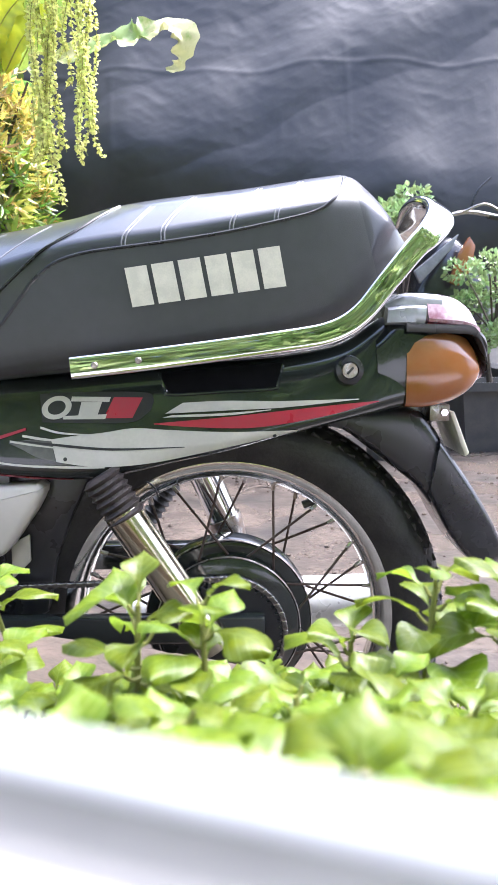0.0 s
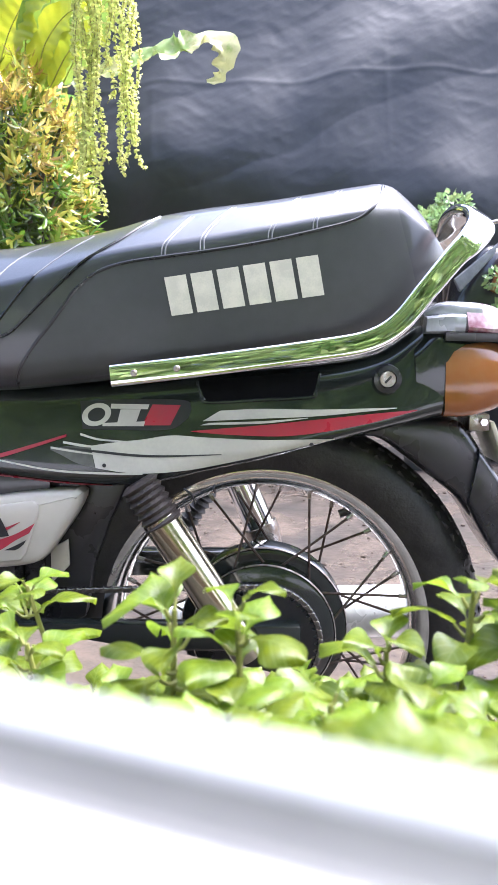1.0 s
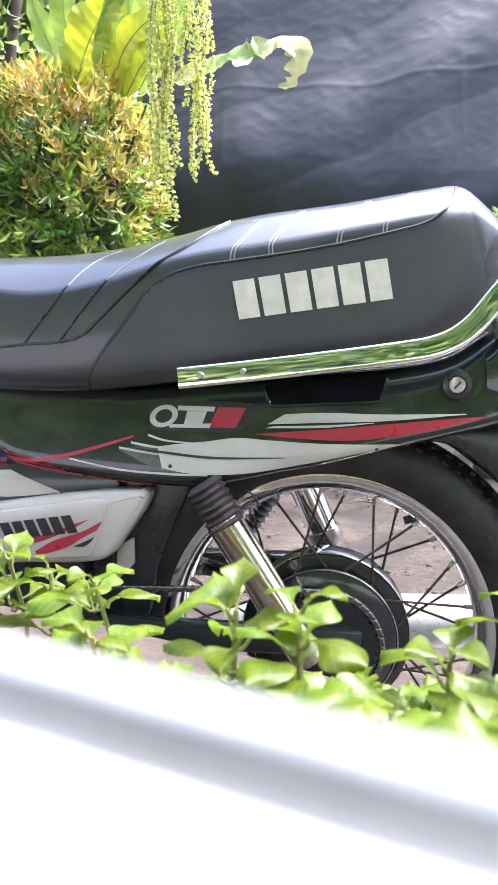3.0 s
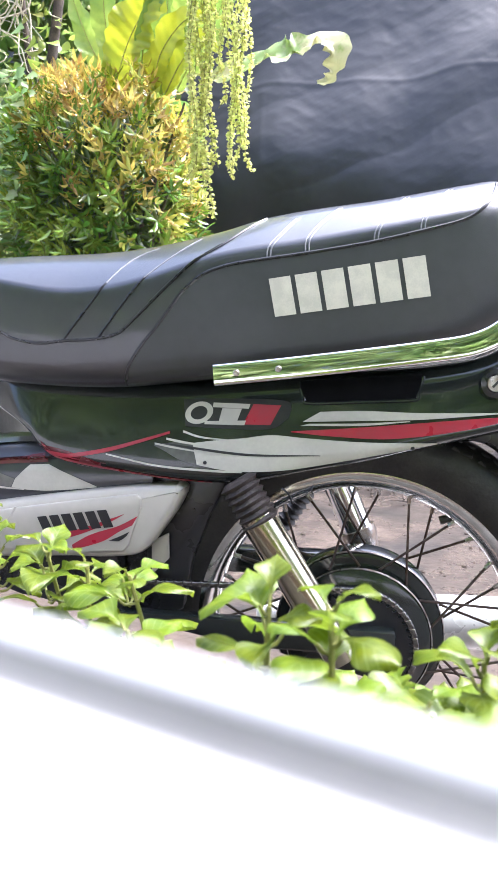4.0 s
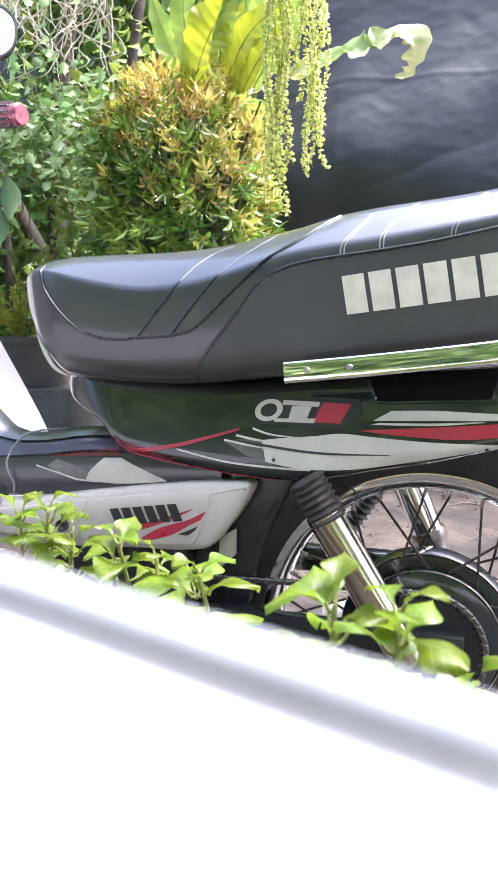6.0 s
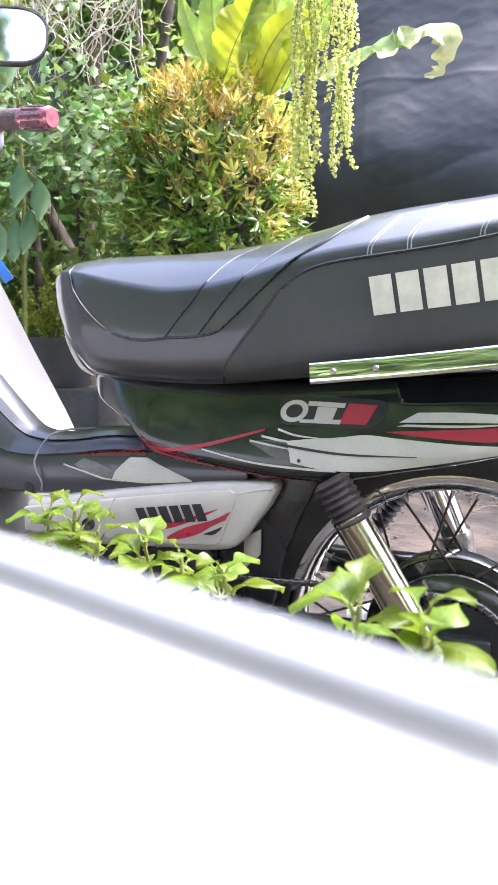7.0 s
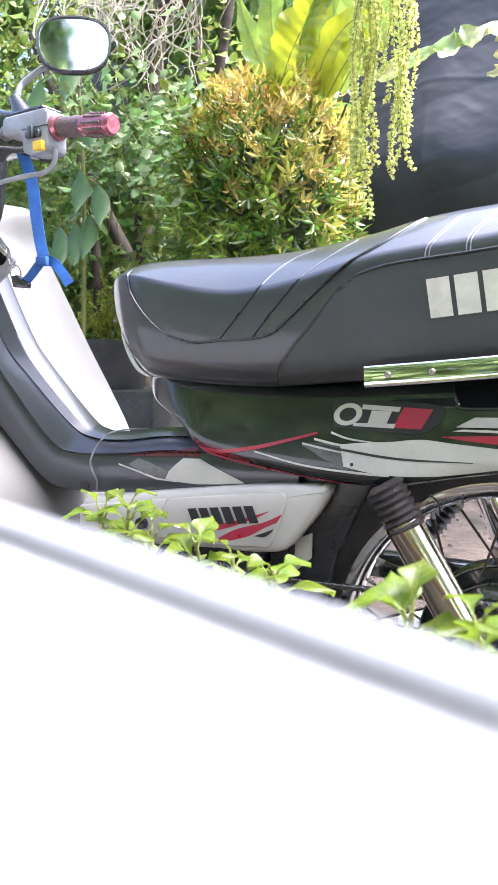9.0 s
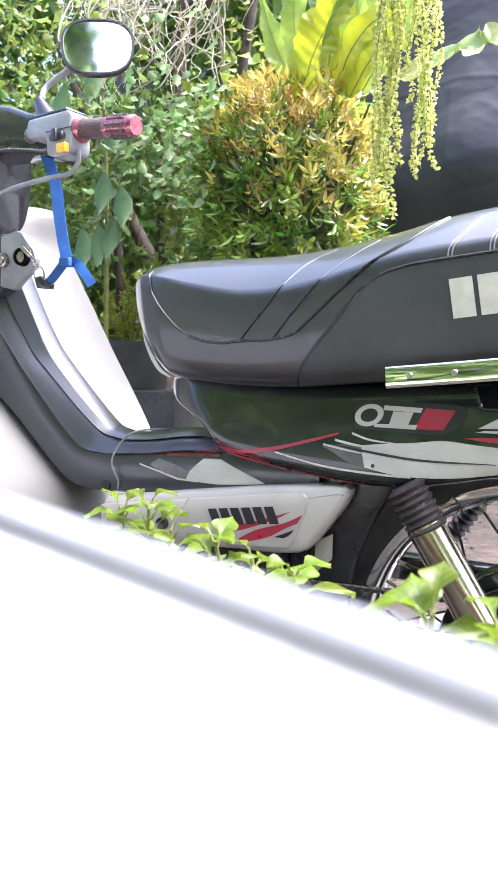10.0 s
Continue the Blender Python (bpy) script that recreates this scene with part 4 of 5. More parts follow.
for mat, up, lo in ((DECAL_WHITE, [(-0.514, 0.514), (-0.4923, 0.5344), (-0.464, 0.5359), (-0.428, 0.522), (-0.391, 0.508)], [(-0.520, 0.5015), (-0.495, 0.499), (-0.4664, 0.4985), (-0.428, 0.502), (-0.391, 0.5065)]),
                    (SMOKE, [(-0.571, 0.5285), (-0.545, 0.5235), (-0.515, 0.514)], [(-0.585, 0.5185), (-0.555, 0.506), (-0.521, 0.5015)]),
                    (DECAL_WHITE, [(-0.604, 0.5185), (-0.565, 0.510), (-0.5359, 0.5025), (-0.50, 0.4995)], [(-0.604, 0.5165), (-0.565, 0.507), (-0.5359, 0.4995), (-0.50, 0.4985)]),
                    (SMOKE_RED, [(-0.5863, 0.5335), (-0.545, 0.540), (-0.5067, 0.5455), (-0.470, 0.552)], [(-0.5863, 0.5305), (-0.545, 0.533), (-0.5067, 0.536), (-0.465, 0.5385)])):
    part("stripe", band(frame_at, up, lo, 40, 14, 0.0018, straight_line), mat, frame_cover)
WIRE = [(-0.58, 0.93, 0.568), (-0.600, 0.905, 0.5685), (-0.622, 0.893, 0.564), (-0.634, 0.882, 0.554), (-0.645, 0.877, 0.537), (-0.651, 0.873, 0.520), (-0.648, 0.873, 0.504), (-0.641, 0.875, 0.488), (-0.645, 0.880, 0.474)]
wire = thing("cable_tie", (-0.66, 0.88, 0.5), "thin grey wire looped round the frame cover", "wire")
part("wire_loop", tube(WIRE, 0.0016, 8, 40), GREY_PLASTIC, wire)
part("frame_bolt", lathe([(0.0, -0.006), (0.008, -0.006), (0.010, 0.0), (0.014, 0.002), (0.014, 0.008)], (-0.668, 0.884, 0.478), seg=24), DECAL_DARK, bike)
part("cover_bolt", lathe([(0.0, -0.002), (0.004, -0.002), (0.0065, -0.004), (0.0085, -0.004), (0.0095, 0.003)], (-0.545, 0.851, 0.437), seg=24), DECAL_DARK, bike)

EDGE = [(1.00, -1.16, 0.20), (0.987, -1.080, 0.22), (0.969, -1.015, 0.23), (0.91, -0.998, 0.23), (0.862, -0.972, 0.23), (0.775, -0.922, 0.23), (0.688, -0.873, 0.23), (0.609, -0.825, 0.23), (0.536, -0.784, 0.23), (0.46, -0.745, 0.22), (0.38, -0.72, 0.20)]
bm = bmesh.new()
loops = []
for q in spline([(x, w, z) for z, x, w in EDGE], 40):
    loop, hollow = [], max(0.015, min(0.080, 0.02 + (q.z - 0.48) * 0.45))  # flatter towards the foot
    for k in range(21):
        u = -1 + k / 10
        loop.append(Vector((q.x - hollow * (1 - abs(u) ** 4), YC + q.y * u, q.z)))
    loop += [Vector((p.x - 0.004, p.y, p.z)) for p in reversed(loop)]
    loops.append(loop)
rings(bm, loops)
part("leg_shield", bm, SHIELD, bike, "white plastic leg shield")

# head, bars, mirror
cowl = part("handlebar_cowl", hull([(-1.03, 1.06, -1.03, 0.95, 0.05), (-0.96, 1.085, -0.96, 0.89, 0.062), (-0.90, 1.088, -0.905, 0.88, 0.062), (-0.862, 1.066, -0.885, 0.90, 0.054), (-0.846, 1.04, -0.872, 0.93, 0.035)], 24, 36, 0.90, 4.5), SCOOTER, bike, "dark handlebar cowl")
part("cowl_lip", tube([(-0.93, 0.842, 1.080), (-0.89, 0.846, 1.080), (-0.858, 0.856, 1.062), (-0.850, 0.868, 1.045)], 0.003, 8, 20), BLACK_PLASTIC, cowl)
part("cowl_arm", slab([(-0.87, 0.985), (-0.80, 0.984), (-0.755, 0.978), (-0.728, 0.972), (-0.716, 0.984), (-0.718, 1.026), (-0.728, 1.034), (-0.760, 1.036), (-0.80, 1.052), (-0.87, 1.066)], 0.825, 0.900, 0.010, 3), SCOOTER, cowl)
neck = part("steering_neck", hull([(-1.00, 0.985, -1.00, 0.86, 0.026), (-0.93, 0.985, -0.94, 0.86, 0.028), (-0.880, 0.982, -0.884, 0.868, 0.028), (-0.868, 0.974, -0.870, 0.884, 0.022)], 18, 30, 0.895, 5), BLACK_PLASTIC, bike, "black steering neck")
part("neck_panel", hull([(-1.00, 0.885, -1.00, 0.76, 0.026), (-0.93, 0.882, -0.94, 0.765, 0.028), (-0.872, 0.878, -0.876, 0.782, 0.028), (-0.858, 0.868, -0.862, 0.806, 0.020)], 18, 30, 0.900, 4.5), FRAME_PLASTIC, bike)
plate = part("lock_plate", slab([(-0.862, 0.870), (-0.828, 0.878), (-0.816, 0.872), (-0.807, 0.860), (-0.794, 0.846), (-0.790, 0.832), (-0.795, 0.820), (-0.805, 0.809), (-0.818, 0.800), (-0.836, 0.784), (-0.866, 0.79)], 0.866, 0.880, 0.003), GREY_PLASTIC, bike, "grey lock surround")
ignition = part("ignition_lock", lathe([(0.0, -0.006), (0.009, -0.006), (0.010, -0.010), (0.0135, -0.009), (0.0150, 0.004)], (-0.814, 0.866, 0.835), seg=28), FLAT_BLACK, bike)
part("lock_core", lathe([(0.0, -0.0085), (0.0082, -0.0075), (0.0088, -0.005)], (-0.814, 0.866, 0.835), seg=20), STEEL, ignition, "silver key barrel")
part("frame_bolt", lathe([(0.0, -0.010), (0.007, -0.010), (0.008, -0.007), (0.0115, -0.006), (0.0125, 0.004)], (-0.856, 0.866, 0.832), seg=20), STEEL, bike)
BAR, OUT = Vector((-0.734, 0.810, 1.000)), Vector((-0.5235, 0.775, 0.977))
way = (OUT - BAR).normalized()


def bar_at(s):
    return BAR + way * s


part("handlebar", tube([(-0.93, 0.90, 1.01), (-0.80, 0.86, 1.005), bar_at(0.0), bar_at(0.06)], 0.011, 14, 20), STEEL, bike)
grip = part("grip", tube([bar_at(s) for s in np.linspace(0.103, 0.153, 9)], [0.0125, 0.0135, 0.0125, 0.0135, 0.0125, 0.0135], 20), GRIP, bike, "dark ribbed rubber handlebar grip")
part("grip_ring", tube([bar_at(0.096), bar_at(0.100), bar_at(0.105)], [0.0165, 0.0172, 0.014], 24), PINK, grip, "pink anodised collar")
part("grip_sleeve", tube([bar_at(0.149), bar_at(0.153), bar_at(0.192), bar_at(0.197), bar_at(0.201)], [0.0130, 0.0140, 0.0132, 0.0140, 0.0115], 24), PINK, grip, "pink anodised grip end")
for k in range(10):
    t = 2 * math.pi * k / 10
    e1 = way.cross(Vector((0, 0, 1))).normalized()
    e2 = way.cross(e1)
    o = e1 * math.cos(t) * 0.0134 + e2 * math.sin(t) * 0.0134
    part("grip_pad", tube([bar_at(0.158) + o, bar_at(0.189) + o], 0.0022, 6), GRIP, grip)
side = Vector((way.y, -way.x, 0)).normalized() * -1
turn_bar = pose(*bar_at(0.070), 0, 0, math.degrees(math.atan2(way.y, way.x)))
switch = part("switch_housing", slab([(-0.026, -0.010), (-0.024, -0.034), (0.0, -0.038), (0.022, -0.038), (0.026, -0.030), (0.027, 0.014), (0.020, 0.020), (-0.062, 0.020), (-0.066, 0.014), (-0.066, -0.006), (-0.034, -0.008)], -0.018, 0.018, 0.004), GREY_PLASTIC, bike, "grey handlebar switch housing")
switch.matrix_world = turn_bar


def on_switch(name, bm, mat, label=""):
    ob = part(name, bm, mat, None, label)
    ob.parent = switch
    return ob


on_switch("horn_button", box(0.004, 0.022, -0.025, -0.016, -0.036, -0.023, 0.002), YELLOW, "yellow push button")
on_switch("rocker_switch", box(-0.012, 0.016, -0.025, -0.016, -0.018, -0.008, 0.003), BLACK_PLASTIC, "black rocker switch")
on_switch("rocker_tab", box(-0.002, 0.008, -0.029, -0.022, -0.020, -0.004, 0.002), BLACK_PLASTIC)
on_switch("switch_seam", box(-0.024, 0.026, -0.0188, -0.016, -0.0040, -0.0028, 0.0), DECAL_DARK)
on_switch("perch_cap", box(-0.056, 0.014, -0.014, 0.022, 0.020, 0.026, 0.003), BLACK_PLASTIC)
part("clutch_lever", tube([(-0.640, 0.79, 0.962), (-0.640, 0.788, 0.945), (-0.656, 0.788, 0.932), (-0.700, 0.79, 0.929), (-0.763, 0.80, 0.925), (-0.82, 0.82, 0.922)], 0.0034, 10, 36), GREY_PLASTIC, bike)

# mirror: a rounded shell with a flat glass, facing the rider
n = Vector((0.600, -0.775, 0.160)).normalized()
yy = Vector((0, 0, 1)).cross(n).normalized()
zz = n.cross(yy)
FRAME_M = Matrix(((n.x, yy.x, zz.x, -0.668), (n.y, yy.y, zz.y, 0.872), (n.z, yy.z, zz.z, 1.128), (0, 0, 0, 1)))


def mirror_ring(off, k):
    loop = []
    for j in range(40):
        t = 2 * math.pi * j / 40
        c, s = math.cos(t), math.sin(t)
        y, z = math.copysign(abs(c) ** 0.72, c) * 0.0525 * k, math.copysign(abs(s) ** 0.78, s) * 0.0415 * k
        loop.append(FRAME_M @ Vector((off, y * (1 + 1.2 * z), z + 0.10 * y)))
    return loop


mirror = part("mirror", rings(bmesh.new(), [mirror_ring(o, k) for o, k in ((-0.026, 0.45), (-0.020, 0.80), (-0.008, 0.98), (0.002, 1.0), (0.004, 0.98), (0.004, 0.93), (0.001, 0.92))], True, False), BLACK_PLASTIC, bike, "black rear-view mirror")
back = bmesh.new()
back.faces.new([back.verts.new(q) for q in mirror_ring(-0.0255, 0.46)])
part("mirror_back", back, BLACK_PLASTIC, mirror)
face = bmesh.new()
face.faces.new([face.verts.new(q) for q in mirror_ring(0.0015, 0.925)])
part("mirror_glass", face, CHROME, mirror, "silvered mirror glass", smooth=False)
part("mirror_stem", tube([(-0.716, 0.872, 1.106), (-0.7241, 0.868, 1.1013), (-0.7393, 0.858, 1.0873), (-0.7487, 0.850, 1.0748), (-0.7456, 0.840, 1.0586), (-0.7384, 0.835, 1.046), (-0.733, 0.833, 1.02)], 0.0046, 12, 32), GREY_PLASTIC, mirror, "grey mirror stem")
part("stem_boot", tube([(-0.746, 0.833, 1.053), (-0.736, 0.833, 1.036), (-0.726, 0.833, 1.020)], (0.008, 0.018), 14, 4), BLACK_PLASTIC, mirror)

# strap, clip and keys that hang from the bars
strap = thing("lanyard", (-0.74, 0.84, 0.95), "blue webbing lanyard looped over the handlebar", "strap")


def ribbon(points, width, n, seed=0.0):
    pts = spline(points, n)
    loops = []
    for i, q in enumerate(pts):
        d = (pts[min(i + 1, n)] - pts[max(i - 1, 0)]).normalized()
        face = Vector((0.45, -0.9, 0.1 * math.sin(i * 0.5 + seed)))
        s = d.cross(face).normalized() * width / 2
        b = face.normalized() * 0.0012
        loops.append([q - s - b, q + s - b, q + s + b, q - s + b])
    return rings(bmesh.new(), loops)


part("strap_band", ribbon([(-0.752, 0.835, 1.000), (-0.744, 0.845, 0.976), (-0.732, 0.85, 0.934), (-0.727, 0.85, 0.893), (-0.720, 0.85, 0.851), (-0.715, 0.85, 0.830), (-0.719, 0.85, 0.820)], 0.017, 40), BLUE, strap)
part("strap_band", ribbon([(-0.716, 0.852, 0.826), (-0.729, 0.85, 0.811), (-0.744, 0.85, 0.797), (-0.760, 0.85, 0.787)], 0.013, 16, 1.0), BLUE, strap)
part("strap_band", ribbon([(-0.735, 0.88, 0.826), (-0.721, 0.88, 0.824), (-0.704, 0.88, 0.808), (-0.691, 0.88, 0.790)], 0.015, 20, 2.0), BLUE, strap)
part("buckle", box(-0.727, -0.707, 0.846, 0.854, 0.815, 0.829, 0.002), BLUE, strap)
part("clip", slab([(-0.776, 0.801), (-0.764, 0.803), (-0.742, 0.790), (-0.744, 0.782), (-0.772, 0.784)], 0.846, 0.856, 0.002), BLACK_PLASTIC, strap, "black plastic clip")
part("key_ring", tube([(-0.771 + 0.010 * math.cos(t), 0.853, 0.806 + 0.012 * math.sin(t)) for t in np.linspace(0, 6.283, 25)], 0.0013, 6), STEEL, strap)
for k in range(6):
    c = Vector((-0.773, 0.853, 0.818)).lerp(Vector((-0.796, 0.853, 0.845)), k / 5)
    part("chain_link", tube([c + Vector((0.0035 * math.cos(t), 0.002 * math.sin(t + k * 1.5), 0.0042 * math.sin(t))) for t in np.linspace(0, 6.283, 13)], 0.0008, 5), STEEL, strap)
part("key", slab([(-0.806, 0.846), (-0.800, 0.850), (-0.784, 0.836), (-0.789, 0.832)], 0.850, 0.852, 0.0004), STEEL, strap)

# trim under the seat nose, hand recess shade on the side panel, name and swoosh on the lower cover
part("seat_trim", tube([(-0.598, 0.882, 0.722), (-0.5885, 0.876, 0.706), (-0.574, 0.869, 0.684), (-0.556, 0.863, 0.664), (-0.536, 0.860, 0.6535)], [0.0010, 0.0030, 0.0034, 0.0030, 0.0012], 8, 24), WHITE, bike, "white trim under the seat nose")
# no hollow here: a flat black sheet stands for the recess shade
part("pocket_shade", band(body_at, [(-0.112, 0.656), (-0.03, 0.662), (0.043, 0.667)], [(-0.098, 0.628), (-0.03, 0.632), (0.034, 0.636)], 24, 6, 0.0012), FLAT_BLACK, body, "flat black sheet for the shade in the hand recess")
part("pocket_lip", tube([body_at(x, z, 0.0) for x, z in ((-0.112, 0.655), (-0.104, 0.636), (-0.096, 0.629), (-0.03, 0.632), (0.03, 0.635), (0.037, 0.642), (0.043, 0.664))], 0.0024, 8, 40), BLACK_PAINT, body)


def cover_at(x, z, lift=0.001):
    return Vector((x, 0.8545 - lift, z))


for k in range(6):
    x0, w, z0, z1 = -0.469 + k * 0.0176, 0.0158, 0.467 + k * 0.0026, 0.4445 + k * 0.0024
    part("printed_block", band(cover_at, [(x0, z0), (x0 + w - 0.002, z0 + 0.002)], [(x0 + 0.010, z1), (x0 + w + 0.008, z1 + 0.002)], 4, 3, 0.0012), DECAL_DARK, cover, "black printed block")
part("swoosh", band(cover_at, [(-0.456, 0.441), (-0.411, 0.452), (-0.371, 0.466), (-0.342, 0.477)], [(-0.436, 0.4365), (-0.405, 0.446), (-0.366, 0.463), (-0.342, 0.4765)], 20, 3, 0.0007), DECAL_RED, cover)
part("swoosh", band(cover_at, [(-0.419, 0.430), (-0.391, 0.446), (-0.351, 0.460), (-0.323, 0.475)], [(-0.417, 0.423), (-0.375, 0.437), (-0.350, 0.452), (-0.331, 0.462)], 20, 3, 0.0005), DECAL_RED, cover)
part("swoosh", band(cover_at, [(-0.365, 0.439), (-0.35, 0.4455), (-0.335, 0.453)], [(-0.351, 0.439), (-0.345, 0.442), (-0.339, 0.447)], 12, 2, 0.0009), DECAL_DARK, cover)

# ---------------------------------------------------------------- foliage
def leaf_cloud(name, places, shape, mat, parent=None, label="", droop=0.25):
    """One mesh of many leaves. places: (root, direction, side, length, width); shape: half widths along the leaf."""
    verts, faces = [], []
    m = len(shape)
    for root, d, s, length, width in places:
        up = d.cross(s)
        o = len(verts)
        for k, w in enumerate(shape):
            t = k / (m - 1)
            c = root + d * (length * t) - up * (droop * length * t * t)
            lift = up * (width * 0.25 * w)
            verts += [c + s * (width * w / 2) + lift, c, c - s * (width * w / 2) + lift]
        for k in range(m - 1):
            a = o + 3 * k
            faces += [(a, a + 1, a + 4, a + 3), (a + 1, a + 2, a + 5, a + 4)]
    me = bpy.data.meshes.new(name)
    me.from_pydata([tuple(v) for v in verts], [], faces)
    me.validate()
    for p in me.polygons:
        p.use_smooth = True
    me.materials.append(mat)
    ob = new(name, me)
    if parent:
        ob.parent = parent
        ob.matrix_parent_inverse = parent.matrix_world.inverted()
    return tagged(ob, label)


def unit(rng):
    v = Vector((rng.gauss(0, 1), rng.gauss(0, 1), rng.gauss(0, 1)))
    return v.normalized()


LANCE = (0.05, 0.75, 1.0, 0.7, 0.04)


def crown(rng, centre, radii, count, length, width, up=0.5, shell=0.55, lumps=6.0):
    """Leaves over and inside an uneven rounded mass."""
    out = []
    for _ in range(count):
        v = unit(rng)
        bump = 1 + 0.22 * noise.noise(v * 2.3 + Vector(centre)) + 0.12 * noise.noise(v * lumps)
        r = (shell + (1 - shell) * rng.random() ** 0.6) * bump
        p = Vector(centre) + Vector((v.x * radii[0], v.y * radii[1], v.z * radii[2])) * r
        d = (v + Vector((0, 0, up)) + unit(rng) * 0.75).normalized()
        s = d.cross(unit(rng)).normalized()
        k = rng.uniform(0.7, 1.25)
        out.append((p, d, s, length * k, width * k))
    return out


def twigs(rng, tips, per, length, width, out_from, droop=0.35):
    """Whorls of leaves at twig tips, pointing away from the middle of the plant."""
    out = []
    for tip in tips:
        v = (tip - out_from).normalized()
        axis = (v + Vector((0, 0, 0.35)) + unit(rng) * 0.5).normalized()
        e1 = axis.cross(unit(rng)).normalized()
        e2 = axis.cross(e1)
        for k in range(per):
            t = k * 2.4 + rng.uniform(-0.3, 0.3)
            d = (axis * rng.uniform(0.2, 1.0) + e1 * math.cos(t) + e2 * math.sin(t) + Vector((0, 0, -0.15))).normalized()
            s = d.cross(axis).normalized()
            f = rng.uniform(0.65, 1.2)
            out.append((tip - axis * 0.012 * k * rng.random(), d, s, length * f, width * f))
    return out


def boxy(rng, centre, radii, lo, hi):
    """A point in the shell of an uneven rounded block."""
    v = unit(rng)
    k = (abs(v.x) ** 3.2 + abs(v.y) ** 3.2 + abs(v.z) ** 3.2) ** (-1 / 3.2)
    k *= (1 + 0.13 * noise.noise(v * 2.6 + Vector(centre)) + 0.07 * noise.noise(v * 7)) * (lo + (hi - lo) * rng.random() ** 0.7)
    return Vector(centre) + Vector((v.x * radii[0], v.y * radii[1], v.z * radii[2])) * k


# clipped shrub behind the seat
rng = random.Random(4)
SC = Vector((-1.065, 2.62, 1.22))
shrub = thing("shrub", (-1.05, 2.6, 0), "dense clipped shrub, green below with coppery and lime young leaves", "shrub")
part("trunk", tube([(-1.05, 2.6, 0.0), (-1.03, 2.6, 0.5), (-1.06, 2.6, 1.1)], (0.05, 0.02), 10, 10), BARK, shrub)
for k in range(14):
    a = k * 2.4
    part("limb", tube([(-1.04, 2.6, 0.45 + 0.03 * k), (-1.04 + 0.15 * math.cos(a), 2.6 + 0.12 * math.sin(a), 0.8 + 0.035 * k), (-1.04 + 0.3 * math.cos(a), 2.6 + 0.25 * math.sin(a), 1.05 + 0.04 * k)], (0.012, 0.004), 6, 8), BARK, shrub)
tips = {"green": [], "copper": [], "lime": []}
for _ in range(1250):
    q = boxy(rng, SC, (0.335, 0.36, 0.50), 0.74, 1.0)
    warm = (q.z - 1.12) * 1.3 + (q.x - SC.x) * 0.7 + rng.gauss(0, 0.22)
    lime = (q.x - SC.x) * 2.2 + (q.z - 1.2) * 0.5 + rng.gauss(0, 0.3)
    tips["lime" if lime > 0.85 else "copper" if warm > 0.40 else "green"].append(q)
leaf_cloud("green_leaves", twigs(rng, tips["green"], 8, 0.058, 0.0140, SC), LANCE, LEAF_SHRUB, shrub)
leaf_cloud("copper_leaves", twigs(rng, tips["copper"], 8, 0.050, 0.0130, SC), LANCE, LEAF_COPPER, shrub, "coppery young leaves")
leaf_cloud("lime_leaves", twigs(rng, tips["lime"], 8, 0.050, 0.0165, SC), LANCE, LEAF_LIME, shrub, "lime green young leaves")
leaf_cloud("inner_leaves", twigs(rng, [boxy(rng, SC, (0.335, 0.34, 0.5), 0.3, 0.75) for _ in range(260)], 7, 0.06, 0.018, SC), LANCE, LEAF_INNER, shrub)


# trailing vines with small round leaves
def trailing(rng, x0, x1, y, top, ends, strands, name):
    plant = thing(name, ((x0 + x1) / 2, y, top), "pale green trailing plant of tiny round leaves hanging in strands", "hanging plant", "trailing plants")
    places = []
    for k in range(strands):
        x, yy, end = rng.uniform(x0, x1), y + rng.uniform(-0.04, 0.04), rng.uniform(*ends)
        n = 14
        hook = rng.uniform(-0.03, 0.03)
        pts = [Vector((x + 0.010 * math.sin(i * 0.9 + k) + (hook if i == n else 0), yy + 0.008 * math.cos(i * 0.7 + k), top + (end - top) * i / n + (0.012 if i == n else 0))) for i in range(n + 1)]
        fine = spline(pts, 60)
        part("stem", tube(fine, 0.0012, 4), LEAF_STEM, plant)
        length = (top - end)
        for j in range(int(length / 0.0085)):
            f = j * 0.0085 / length * 60
            c = fine[min(int(f), 60)]
            for _ in (0, 1, 2):
                d = Vector((rng.gauss(0, 1), rng.gauss(0, 1), rng.gauss(-0.2, 0.5))).normalized()
                w = rng.uniform(0.0075, 0.0115)
                places.append((c + Vector((0, 0, rng.uniform(-0.004, 0.004))), d, d.cross(unit(rng)).normalized(), w * 1.25, w))
    leaf_cloud("round_leaves", places, (0.35, 0.95, 0.95, 0.3), LEAF_VINE, plant, droop=0.1)


rng = random.Random(12)
trailing(rng, -0.622, -0.550, 2.15, 2.02, (1.05, 1.28), 11, "trailing_plant")
trailing(rng, -0.500, -0.440, 2.15, 2.02, (1.17, 1.34), 8, "trailing_plant")
trailing(rng, -0.535, -0.500, 2.16, 2.02, (1.36, 1.62), 3, "trailing_plant")


